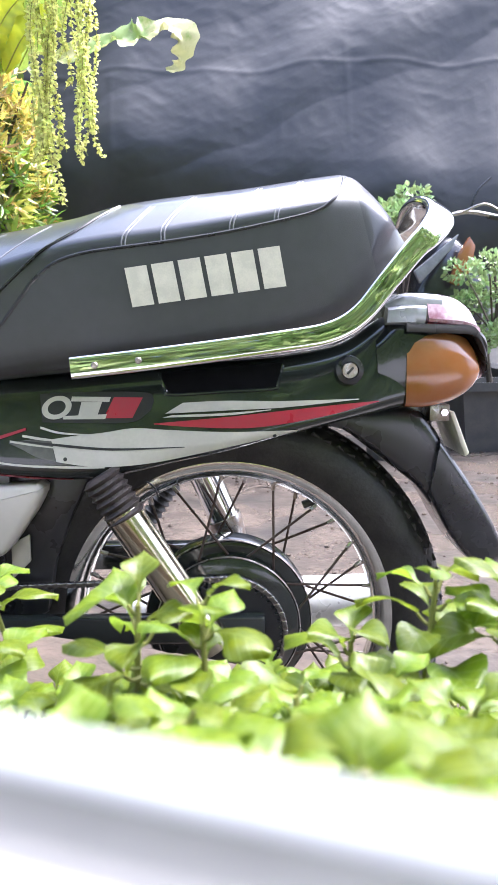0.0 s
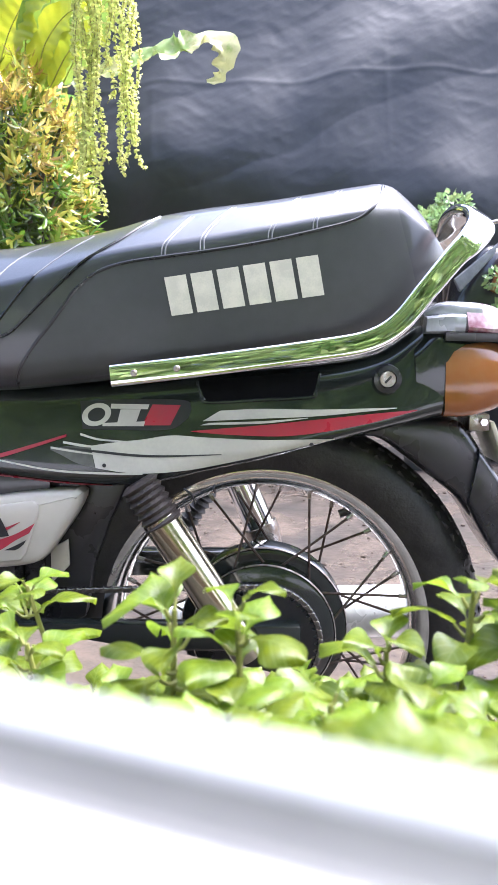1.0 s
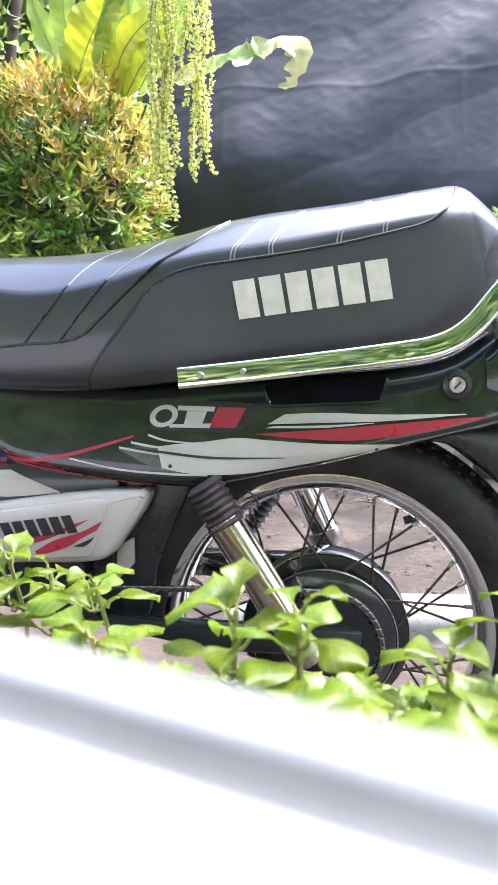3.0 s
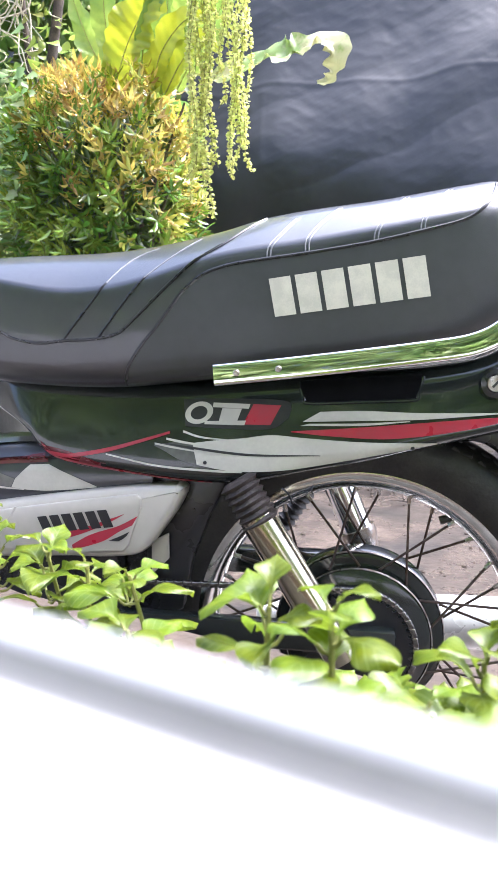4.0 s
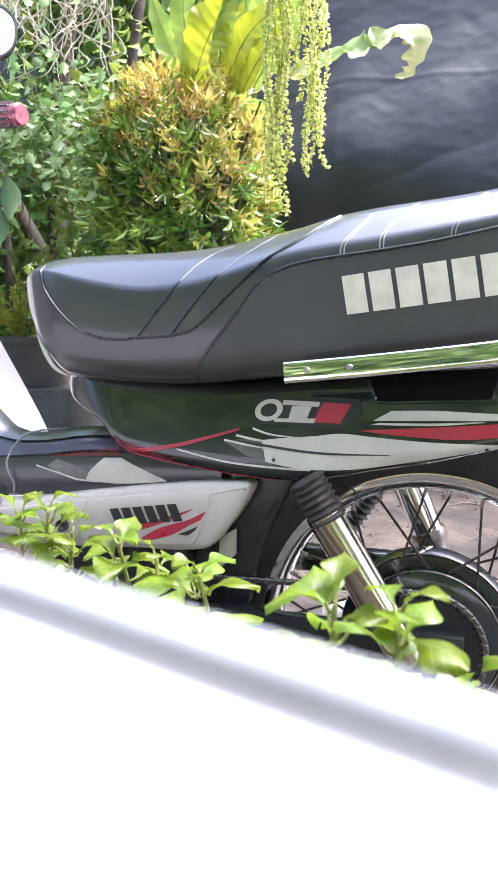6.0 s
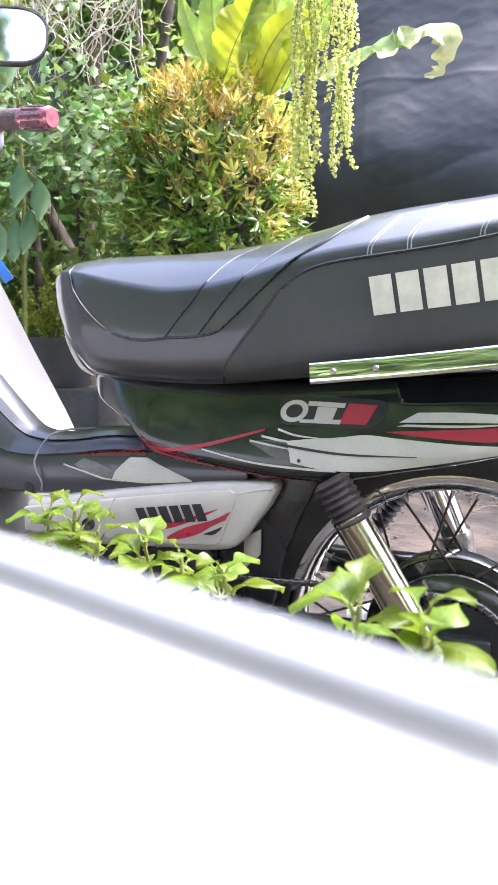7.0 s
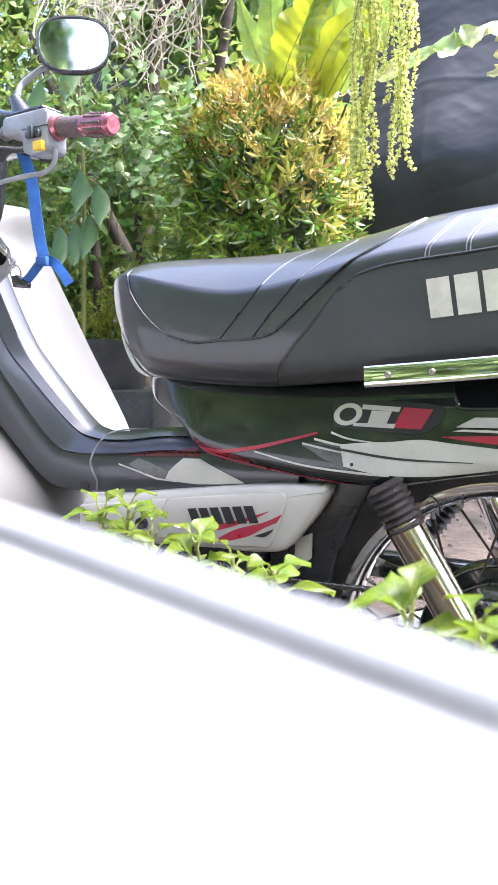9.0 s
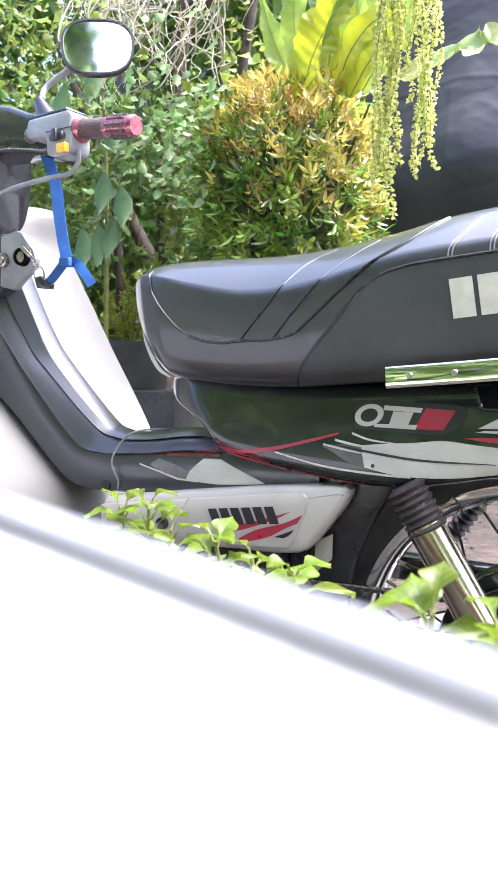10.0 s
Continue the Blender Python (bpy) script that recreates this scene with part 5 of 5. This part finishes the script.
# bird's-nest fern with broad wavy fronds
def frond(points, width, seed, n=72, m=8, fold=0.25, side=None, rag=0.10, torn=0.0):
    pts = spline(points, n)
    loops = []
    for i, q in enumerate(pts):
        t = i / n
        d = (pts[min(i + 1, n)] - pts[max(i - 1, 0)]).normalized()
        s = d.cross(side or Vector((0.1, -1, 0.25))).normalized()
        up = s.cross(d)
        w = width / 2 * (0.25 + 0.95 * math.sin(min(1, t * 1.08) * math.pi * 0.93) ** 0.7) * (1 - 0.6 * t ** 6)
        loop = []
        for j in range(m + 1):
            u = -1 + 2 * j / m
            edge = 1 + rag * math.sin(t * 26 + seed + (2 if u > 0 else 0)) + 0.5 * rag * math.sin(t * 61 + 3 * seed + u)
            z = fold * abs(u) * w + 0.22 * w * abs(u) ** 2 * math.sin(t * 21 + seed * 2 + u * 1.5)
            z += 0.045 * w * math.sin(t * 78 - abs(u) * 7) * min(1.0, 3 * abs(u))
            if torn:
                edge *= 1 - torn * max(0.0, noise.noise(Vector((t * 16, 3.0 if u > 0 else 8.0, seed)))) * 1.7
            loop.append(q + s * (u * w * edge) + up * z)
        loops.append(loop)
    return rings(bmesh.new(), loops, False, False)


fern = thing("birds_nest_fern", (-0.86, 2.62, 1.62), "bird's-nest fern with broad wavy yellow-green fronds", "fern")
FRONDS = [([(-1.0, 2.50, 1.60), (-0.935, 2.47, 1.745), (-0.855, 2.45, 1.86), (-0.76, 2.43, 1.99)], 0.150), ([(-0.96, 2.55, 1.62), (-1.02, 2.52, 1.78), (-1.03, 2.5, 1.95), (-1.0, 2.48, 2.10)], 0.08),
          ([(-0.83, 2.54, 1.60), (-0.775, 2.52, 1.75), (-0.715, 2.5, 1.87), (-0.64, 2.5, 2.0)], 0.10), ([(-0.78, 2.56, 1.62), (-0.70, 2.52, 1.72), (-0.60, 2.48, 1.84), (-0.52, 2.45, 1.98)], 0.10),
          ([(-0.80, 2.48, 1.58), (-0.72, 2.42, 1.66), (-0.64, 2.38, 1.70), (-0.57, 2.36, 1.66)], 0.08), ([(-0.85, 2.50, 1.60), (-0.80, 2.44, 1.70), (-0.70, 2.40, 1.78), (-0.62, 2.38, 1.76)], 0.09),
          ]
REAR_FRONDS = [([(-0.9, 2.66, 1.62), (-0.86, 2.68, 1.85), (-0.84, 2.68, 2.1)], 0.10), ([(-1.0, 2.62, 1.62), (-1.12, 2.6, 1.8), (-1.2, 2.58, 2.02)], 0.08), ([(-0.90, 2.5, 1.62), (-0.86, 2.46, 1.78), (-0.79, 2.44, 1.92), (-0.70, 2.43, 2.08)], 0.06), ([(-0.84, 2.55, 1.6), (-0.80, 2.5, 1.7), (-0.75, 2.46, 1.77), (-0.66, 2.44, 1.80)], 0.06)]
for k, (pts, w) in enumerate(FRONDS + REAR_FRONDS):
    f = part("frond", frond(pts, w, k * 1.7), LEAF_FERN if k in (0, 4, 5) else LEAF_GREEN_FERN, fern)
    part("midrib", tube([q + Vector((0, -0.002, 0)) for q in spline(pts, 20)], (0.0025, 0.0008), 5), RIB, f)
tip = [(-0.70, 2.45, 1.55), (-0.60, 2.41, 1.59), (-0.50, 2.40, 1.615), (-0.42, 2.40, 1.645), (-0.35, 2.40, 1.645), (-0.28, 2.40, 1.672), (-0.212, 2.40, 1.666), (-0.192, 2.40, 1.61), (-0.215, 2.40, 1.56), (-0.255, 2.40, 1.552)]
part("frond", frond(tip, 0.105, 3.0, 110, 8, 0.3, Vector((0.0, -0.75, 0.65)), 0.16, 0.8), RAGGED, fern, "pale curled drooping frond")

# old tree, its limbs, hanging dry roots and the climbers on it
tree = thing("garden_tree", (-1.9, 3.0, 0), "old garden tree overgrown with climbers and dry roots", "tree")
trunk = part("trunk", tube([(-1.95, 3.05, 0), (-1.90, 3.0, 0.8), (-1.84, 2.95, 1.6), (-1.72, 2.9, 2.2), (-1.62, 2.9, 2.8)], [0.06, 0.05, 0.04, 0.035, 0.03], 14, 24), BARK, tree)
for pts, r in (([(-1.70, 2.9, 2.2), (-1.2, 2.6, 2.16), (-0.7, 2.25, 2.06), (-0.25, 2.1, 2.03)], (0.04, 0.012)), ([(-1.42, 2.92, 1.2), (-1.44, 2.9, 1.8), (-1.38, 2.9, 2.3), (-1.5, 2.9, 2.8)], (0.022, 0.02)),
               ([(-1.56, 2.95, 1.3), (-1.55, 2.92, 1.9), (-1.58, 2.9, 2.4)], (0.014, 0.012)), ([(-1.9, 3.0, 1.0), (-2.3, 3.1, 1.6), (-2.8, 3.3, 2.4)], (0.04, 0.02)), ([(-2.15, 2.95, 0.0), (-2.12, 2.95, 0.8), (-2.2, 3.0, 1.6)], (0.035, 0.02)),
               ([(-1.62, 2.95, 0.0), (-1.66, 2.95, 0.7), (-1.6, 2.95, 1.4)], (0.03, 0.015))):
    part("limb", tube(pts, r, 10, 20), BARK, tree)
rng = random.Random(31)
for k in range(150):
    x, y, z = rng.uniform(-1.98, -1.38), rng.uniform(2.35, 2.75), rng.uniform(2.0, 2.5)
    pts = [Vector((x, y, z))]
    for i in range(5):
        pts.append(pts[-1] + Vector((rng.gauss(0, 0.055), rng.gauss(0, 0.03), -rng.uniform(0.0, 0.10))))
    part("hanging_root", tube(pts, (0.0035, 0.0012), 4, 14), DRY, tree, "pale dry root")
places = []
for _ in range(15000):
    q = Vector((rng.uniform(-4.6, -1.28), 2.55 + 0.85 * rng.random() ** 1.2, rng.uniform(0.25, 3.2)))
    if noise.noise(q * 1.7) + 0.35 * noise.noise(q * 5) > -0.16 and not (q.z > 1.78 and -1.95 < q.x < -1.40 and q.y < 2.9) and not (q.z < 1.02 and q.x > -2.35 and q.y < 3.15):
        d = Vector((rng.gauss(0, 0.6), rng.gauss(-0.3, 0.5), rng.gauss(-0.5, 0.5))).normalized()
        f = rng.uniform(0.5, 1.2)
        places.append((q, d, d.cross(Vector((rng.gauss(0, 0.5), -0.7, 0.8))).normalized(), 0.060 * f, (0.044 if rng.random() < 0.5 else 0.022) * f))
HEART = (0.3, 0.9, 1.0, 0.74, 0.42, 0.03)
leaf_cloud("climber_leaves", places, HEART, LEAF_HEART, tree, "heart-shaped climber leaves")
places = [(Vector((rng.uniform(-7.5, -1.25), rng.uniform(3.55, 4.4), rng.uniform(0.1, 4.2))), unit(rng), unit(rng), rng.uniform(0.08, 0.17), rng.uniform(0.05, 0.09)) for _ in range(30000)]
places = [p for p in places if noise.noise(p[0] * 1.1) > -0.4]
leaf_cloud("crown", places, LANCE, LEAF_DARK, tree, "dense dark green leaves")
for k in range(12):
    x = rng.uniform(-2.3, -1.45)
    pts = [Vector((x + rng.gauss(0, 0.03), 2.66, 2.1 - 0.16 * i)) + Vector((0.05 * i * (0.6 if k % 2 else -0.2), 0, 0)) for i in range(7)]
    part("liana", tube(pts, 0.0025, 5, 24), LEAF_STEM, tree)

broad = thing("broad_leaved_plant", (-1.78, 2.36, 0), "plant with broad dark green pointed leaves", "plant")
part("stalk", tube([(-1.80, 2.40, 0), (-1.79, 2.38, 0.7), (-1.77, 2.37, 1.30), (-1.80, 2.38, 1.82)], (0.012, 0.006), 8, 16), LEAF_STEM, broad)
for x, z, lean in ((-1.74, 1.37, 0.1), (-1.85, 1.16, 0.25), (-1.77, 1.17, 0.2), (-1.66, 1.31, 0.25), (-1.79, 1.78, 0.15), (-1.70, 1.20, 0.05), (-1.72, 1.58, 0.4), (-1.93, 1.72, -0.1)):
    d = Vector((lean, -0.25, -0.9)).normalized()
    r = Vector((x, 2.31, z))
    leaf = leaf_cloud("leaf", [(r, d, d.cross(Vector((0.25, -0.9, 0.35))).normalized(), 0.19, 0.078)], (0.2, 0.7, 1.0, 0.95, 0.7, 0.35, 0.03), LEAF_BIG, broad, droop=0.12)
    part("stalk", tube([(-1.78, 2.375, z - 0.02), (x * 0.5 - 0.89, 2.33, z + 0.03), r], (0.004, 0.002), 5, 8), LEAF_STEM, broad)
ivy = []
for _ in range(330):
    q = Vector((rng.uniform(-1.75, -1.22), 2.26 + rng.uniform(-0.05, 0.12), rng.uniform(1.2, 1.95)))
    if noise.noise(q * 4.0) > 0.0 or rng.random() < 0.15:
        d = Vector((rng.gauss(0, 0.6), rng.gauss(-0.3, 0.3), rng.gauss(-0.6, 0.4))).normalized()
        f = rng.uniform(0.6, 1.1)
        ivy.append((q, d, d.cross(Vector((rng.gauss(0, 0.4), -0.8, 0.7))).normalized(), 0.054 * f, 0.044 * f))
leaf_cloud("climber_leaves", ivy, (0.35, 1.0, 0.6, 0.78, 0.3, 0.03), LEAF_IVY, tree, "pale climber leaves")

filler = []
for _ in range(2600):
    q = Vector((rng.uniform(-2.5, -1.36), rng.uniform(2.5, 2.85), rng.uniform(0.98, 1.85)))
    if noise.noise(q * 3.1) > -0.1:
        d = Vector((rng.gauss(0, 0.6), rng.gauss(-0.3, 0.5), rng.gauss(-0.4, 0.5))).normalized()
        f = rng.uniform(0.6, 1.15)
        filler.append((q, d, d.cross(Vector((rng.gauss(0, 0.5), -0.7, 0.8))).normalized(), 0.062 * f, 0.036 * f))
leaf_cloud("undergrowth", filler, (0.25, 0.9, 1.0, 0.6, 0.05), LEAF_DARK, tree)


# pots and what grows in them
def round_pot(x, y, z, r, h, label):
    pot = thing("plant_pot", (x, y, z), label, "pot", "plant pots")
    part("pot_wall", lathe([(0.0, 0.0), (r * 0.74, 0.0), (r * 0.93, h * 0.88), (r, h * 0.88), (r * 1.02, h), (r * 0.92, h), (r * 0.88, h * 0.9), (0.0, h * 0.88)], (x, y, z), "z", 40), POT, pot)
    part("pot_soil", lathe([(0.0, h * 0.92), (r * 0.86, h * 0.915)], (x, y, z), "z", 24), SOIL, pot)
    return pot


tagged(part("concrete_block", box(-2.10, -1.58, 2.58, 2.92, 0, 0.50, 0.015), DARK_STONE), "grey concrete block that carries a pot", "block")
round_pot(-1.86, 2.72, 0.502, 0.17, 0.22, "black plastic pot on a concrete block")
herb = thing("potted_herb", (-1.86, 2.72, 0.70), "feathery light green herb in a black pot", "plant")
rng = random.Random(77)
stems, places = bmesh.new(), []
for k in range(22):
    a, lean, h = rng.uniform(0, 6.28), rng.uniform(0.02, 0.16), rng.uniform(0.12, 0.36)
    pts = spline([(-1.88, 2.70, 0.69), (-1.88 + lean * 0.5 * math.cos(a), 2.70 + lean * 0.5 * math.sin(a), 0.69 + h * 0.6), (-1.88 + lean * math.cos(a), 2.70 + lean * math.sin(a), 0.69 + h)], 12)
    tube(pts, (0.002, 0.001), 4, bm=stems)
    for q in pts[3:]:
        for _ in range(5):
            d = (Vector((math.cos(a), math.sin(a), 0.3)) + unit(rng)).normalized()
            places.append((q, d, d.cross(unit(rng)).normalized(), 0.030, 0.009))
part("stems", stems, LEAF_STEM, herb)
leaf_cloud("leaves", places, LANCE, LEAF_LIME, herb)

trough = thing("square_planter", (1.50, 4.25, 0), "square black plastic planter on the yard floor", "planter")
bm = bmesh.new()
rings(bm, [[Vector((1.50 + sx * s, 4.30 + sy * s, z)) for sx, sy in ((-1, -1), (1, -1), (1, 1), (-1, 1))] for s, z in ((0.20, 0.0), (0.245, 0.37), (0.27, 0.37), (0.27, 0.42), (0.245, 0.42), (0.235, 0.37))], True, True)
part("planter_wall", bm, POT, trough, smooth=False)


def small_tree(rng, x, y, z0, height, spread, name_label, clumps, low=0.5):
    t = thing("small_tree", (x, y, z0), name_label, "small tree", "potted small trees")
    part("trunk", tube([(x, y, z0), (x - 0.03, y, z0 + height * 0.3), (x + 0.02, y, z0 + height * 0.6), (x, y, z0 + height * 0.9)], (0.02, 0.008), 8, 14), BARK, t)
    places = []
    for k in range(clumps):
        a = k * 2.4
        c = Vector((x + spread * math.cos(a) * (0.4 + 0.6 * rng.random()), y + spread * 0.7 * math.sin(a), z0 + height * rng.uniform(low, 1.05)))
        part("limb", tube([(x, y, z0 + height * 0.45), (Vector((x, y, z0 + height * 0.5)) + c) / 2, c], (0.008, 0.003), 6, 8), BARK, t)
        for _ in range(150):
            v = unit(rng)
            p = c + Vector((v.x * 0.11, v.y * 0.10, v.z * 0.07)) * rng.uniform(0.5, 1.0)
            d = (v + unit(rng) * 0.6 + Vector((0, 0, 0.2))).normalized()
            f = rng.uniform(0.7, 1.2)
            places.append((p, d, d.cross(unit(rng)).normalized(), 0.034 * f, 0.022 * f))
    leaf_cloud("crown", places, (0.3, 0.9, 1.0, 0.7, 0.1), LEAF_POTTED, t)


rng = random.Random(5)
small_tree(rng, 1.48, 4.25, 0.38, 0.74, 0.27, "small bushy tree in a square black planter", 15, 0.35)
round_pot(0.80, 3.95, 0, 0.16, 0.30, "black plastic pot behind the motorcycle")
small_tree(rng, 0.86, 3.95, 0.27, 1.14, 0.11, "slender small tree in a black pot", 6, 0.9)

# a scooter parked further back
scooter = thing("parked_scooter", (1.25, 4.75, 0), "dark scooter parked at the back of the yard", "scooter")
part("body", hull([(0.98, 0.70, 0.98, 0.45, 0.12), (1.12, 1.05, 1.05, 0.50, 0.16), (1.25, 1.30, 1.22, 0.55, 0.17), (1.38, 1.32, 1.40, 0.70, 0.15), (1.50, 1.15, 1.55, 0.72, 0.12)], 24, 32, 4.75, 3), SCOOTER, scooter)
part("front_panel", slab([(1.06, 1.10), (1.34, 1.33), (1.30, 1.24), (1.10, 1.02)], 4.52, 4.56, 0.01), GREY_PLASTIC, scooter, "pale grey front panel")
part("turn_signal", slab([(1.28, 1.03), (1.335, 1.20), (1.40, 1.31), (1.44, 1.25), (1.42, 1.10), (1.34, 1.0)], 4.50, 4.56, 0.012), ORANGE, scooter, "orange side panel")
part("handlebar", tube([(1.20, 4.6, 1.42), (1.40, 4.6, 1.47), (1.62, 4.62, 1.44)], 0.014, 10, 12), STEEL, scooter)
part("brake_lever", tube([(1.36, 4.55, 1.46), (1.48, 4.5, 1.50), (1.58, 4.5, 1.46)], 0.008, 8, 12), STEEL, scooter)
part("grip", tube([(1.55, 4.62, 1.45), (1.70, 4.63, 1.42)], 0.02, 12), RUBBER, scooter)
part("mirror_stem", tube([(1.42, 4.6, 1.47), (1.47, 4.6, 1.60), (1.55, 4.6, 1.68)], 0.007, 8, 10), BLACK_PLASTIC, scooter)
for x in (1.05, 1.62):
    w = part("wheel", lathe([(0.15, -0.02), (0.18, -0.045), (0.22, -0.05), (0.25, -0.03), (0.255, 0.0), (0.25, 0.03), (0.22, 0.05), (0.18, 0.045), (0.15, 0.02)], (x, 4.75, 0.255), seg=40), RUBBER, scooter)
    part("hub", lathe([(0.0, -0.03), (0.14, -0.03), (0.155, -0.02), (0.155, 0.02), (0.14, 0.03), (0, 0.03)], (x, 4.75, 0.255), seg=32), STEEL, w)
tagged(part("timber_post", box(1.20, 1.31, 5.0, 5.08, 0, 1.75, 0.006), BRICK_TONE), "orange-brown timber post beside the scooter", "post")
tagged(part("steel_pole", tube([(1.66, 4.9, 0), (1.66, 4.9, 1.72)], 0.022, 12), GREY_PLASTIC), "pale steel pole at the back of the yard", "pole")

# hedge behind the camera, mirrored in the chrome
rng = random.Random(9)
hedge = thing("hedge", (0, -2.8, 0), "tall green garden hedge along the yard", "hedge", kind="stuff")
leaf_cloud("hedge_leaves", [(Vector((rng.uniform(-6, 6), -2.8 + rng.uniform(-0.4, 0.4), 4.3 * rng.random())), unit(rng), unit(rng), 0.32, 0.2) for _ in range(14000)], LANCE, LEAF_HEDGE, hedge)
# unseen mass of leaves, added only to darken one side of the mirror
leaf_cloud("mirror_dark_leaves", [(Vector((rng.uniform(0.9, 2.08), -2.8 + rng.uniform(-0.2, 0.2), rng.uniform(4.1, 5.7))), unit(rng), unit(rng), 0.15, 0.10) for _ in range(2200)], LANCE, LEAF_BIG, hedge, "unseen dark leaves added for the dark part of the mirror")

# grit, fallen leaves and twigs on the yard
rng = random.Random(15)
bm = bmesh.new()
for k in range(900):
    x, y = rng.uniform(-2.2, 2.2), rng.uniform(1.15, 4.4)
    r = rng.uniform(0.003, 0.011)
    bmesh.ops.create_icosphere(bm, subdivisions=1, radius=r, matrix=Matrix.Translation((x, y, r * 0.3)) @ Matrix.Diagonal((1, rng.uniform(0.7, 1.3), 0.6, 1)))
tagged(part("grit", bm, SOIL, smooth=False), "scattered grit and small stones on the yard", "grit", kind="stuff")
bm = bmesh.new()
for k in range(140):
    c = Vector((rng.gauss(0.15, 0.35), rng.gauss(3.6, 0.25), rng.uniform(0.005, 0.07)))
    d = unit(rng)
    d.z *= 0.3
    tube([c - d * rng.uniform(0.05, 0.16), c + Vector((0, 0, 0.02)), c + d * rng.uniform(0.05, 0.16)], (0.006, 0.002), 5, 6, bm=bm)
tagged(part("twigs", bm, BARK), "heap of dry brown twigs swept on the yard", "twigs", kind="stuff")


# ---------------------------------------------------------------- plants in the bed
def bed_leaf(seed):
    """A soft heart-shaped leaf along +x, 1 long, cupped and wavy."""
    rng = random.Random(seed)
    bm = bmesh.new()
    n, m = 11, 8
    prof = [0.06, 0.08, 0.13, 0.24, 0.46, 0.74, 0.94, 1.0, 0.93, 0.74, 0.44, 0.06]
    curl, cup, tw, wave = rng.uniform(0.4, 1.1), rng.uniform(-0.35, 0.6), rng.uniform(-0.35, 0.35), rng.uniform(0.03, 0.08)
    loops = []
    for k in range(n + 1):
        t = k / n
        loop = []
        for j in range(m + 1):
            u = -1 + 2 * j / m
            w = prof[k] * 0.43
            z = cup * u * u * w + (0.55 - 0.4 * t) * abs(u) * w * (1 - t) - curl * t ** 2.6 * 0.62 - 0.10 * abs(u) ** 3 * t + wave * math.sin(7 * t + 2.5 * u + seed) * abs(u) ** 1.6 + tw * u * w * t
            x = t - 0.10 * abs(u) ** 2 * t
            loop.append(Vector((x, u * w, z)))
        loops.append(loop)
    rings(bm, loops, False, False)
    me = bpy.data.meshes.new("leaf")
    bm.to_mesh(me)
    bm.free()
    for p in me.polygons:
        p.use_smooth = True
    me.materials.append(LEAF_FRONT)
    return me


BED_LEAVES = [bed_leaf(k) for k in range(12)]


def bed_plant(rng, top, leaves, size):
    """A soft herb: one leaning stem and leaves in a loose rosette down from its tip."""
    x, y, z = top
    plant = thing("bed_plant", (x, y, 0.445), "low green herb with soft heart-shaped leaves in the bed", "plant", "plants in the bed")
    base = Vector((x + rng.uniform(-0.015, 0.015), y + rng.uniform(-0.015, 0.015), 0.43))
    tip = Vector(top) - Vector((0, 0, size * 0.55))
    bm = tube([base, (base + tip) / 2 + Vector((rng.uniform(-0.006, 0.006), rng.uniform(-0.006, 0.006), 0)), tip], (0.0023, 0.0014), 6, 6)
    turn = rng.uniform(0, 360)
    for k in range(leaves):
        f = k / leaves
        a = turn + k * 137.5 + rng.uniform(-18, 18)
        s = size * (0.6 + 0.55 * f) * rng.uniform(0.85, 1.15)
        root = tip - Vector((0, 0, 1)) * f * (0.03 + 0.035 * rng.random())
        out = Vector((math.cos(radians(a)), math.sin(radians(a)), 0))
        foot = root + out * size * (0.12 + 0.25 * f) + Vector((0, 0, size * 0.15))
        tube([root, (root + foot) / 2 + Vector((0, 0, -0.002)), foot], (0.0012, 0.0009), 5, 4, bm=bm)
        ob = new("leaf", BED_LEAVES[rng.randrange(len(BED_LEAVES))])
        ob.parent = plant
        ob.matrix_parent_inverse = plant.matrix_world.inverted()
        ob.matrix_world = Matrix.Translation(foot) @ pose(0, 0, 0, 0, 0, a) @ pose(0, 0, 0, rng.uniform(-25, 25), -rng.uniform(22, 68) * (1 - 0.45 * f), 0) @ Matrix.Scale(s * 1.04, 4)
    part("stem", bm, LEAF_STEM, plant)


rng = random.Random(21)
KEY_PLANTS = [(-0.052, 0.305, 0.605, 8, 0.034), (-0.022, 0.295, 0.608, 7, 0.032), (0.092, 0.33, 0.604, 9, 0.036), (-0.177, 0.446, 0.566, 7, 0.036), (-0.250, 0.465, 0.572, 8, 0.034), (-0.335, 0.50, 0.585, 9, 0.032), (-0.145, 0.36, 0.562, 7, 0.034),
              (-0.30, 0.48, 0.570, 8, 0.03), (0.128, 0.32, 0.606, 8, 0.035), (0.05, 0.33, 0.575, 7, 0.034), (-0.215, 0.46, 0.565, 7, 0.032), (-0.37, 0.51, 0.575, 8, 0.032)]
for x, y, z, n, s in KEY_PLANTS:
    bed_plant(rng, (x, y, z - 0.009), n + 3, s * 0.94)
for k in range(36):
    p = along(-0.16 + 0.30 * (k + rng.random()) / 36, rng.uniform(0.085, 0.15), 0)
    bed_plant(rng, (p.x, p.y, 0.70 - 0.56 * math.hypot(p.x, p.y) - rng.uniform(0, 0.012)), rng.randint(8, 10), rng.uniform(0.028, 0.038))
for k in range(380):
    s = rng.uniform(-0.75, 0.32)
    off = (0.09 + 0.36 * rng.random() ** 0.8) * narrow(s)
    p = along(s, off, 0)
    d = math.hypot(p.x, p.y)
    z = min(0.70 - 0.475 * d - rng.uniform(0, 0.03), 0.608)
    if z > 0.462:
        bed_plant(rng, (p.x, p.y, z), rng.randint(8, 11), rng.uniform(0.024, 0.034))
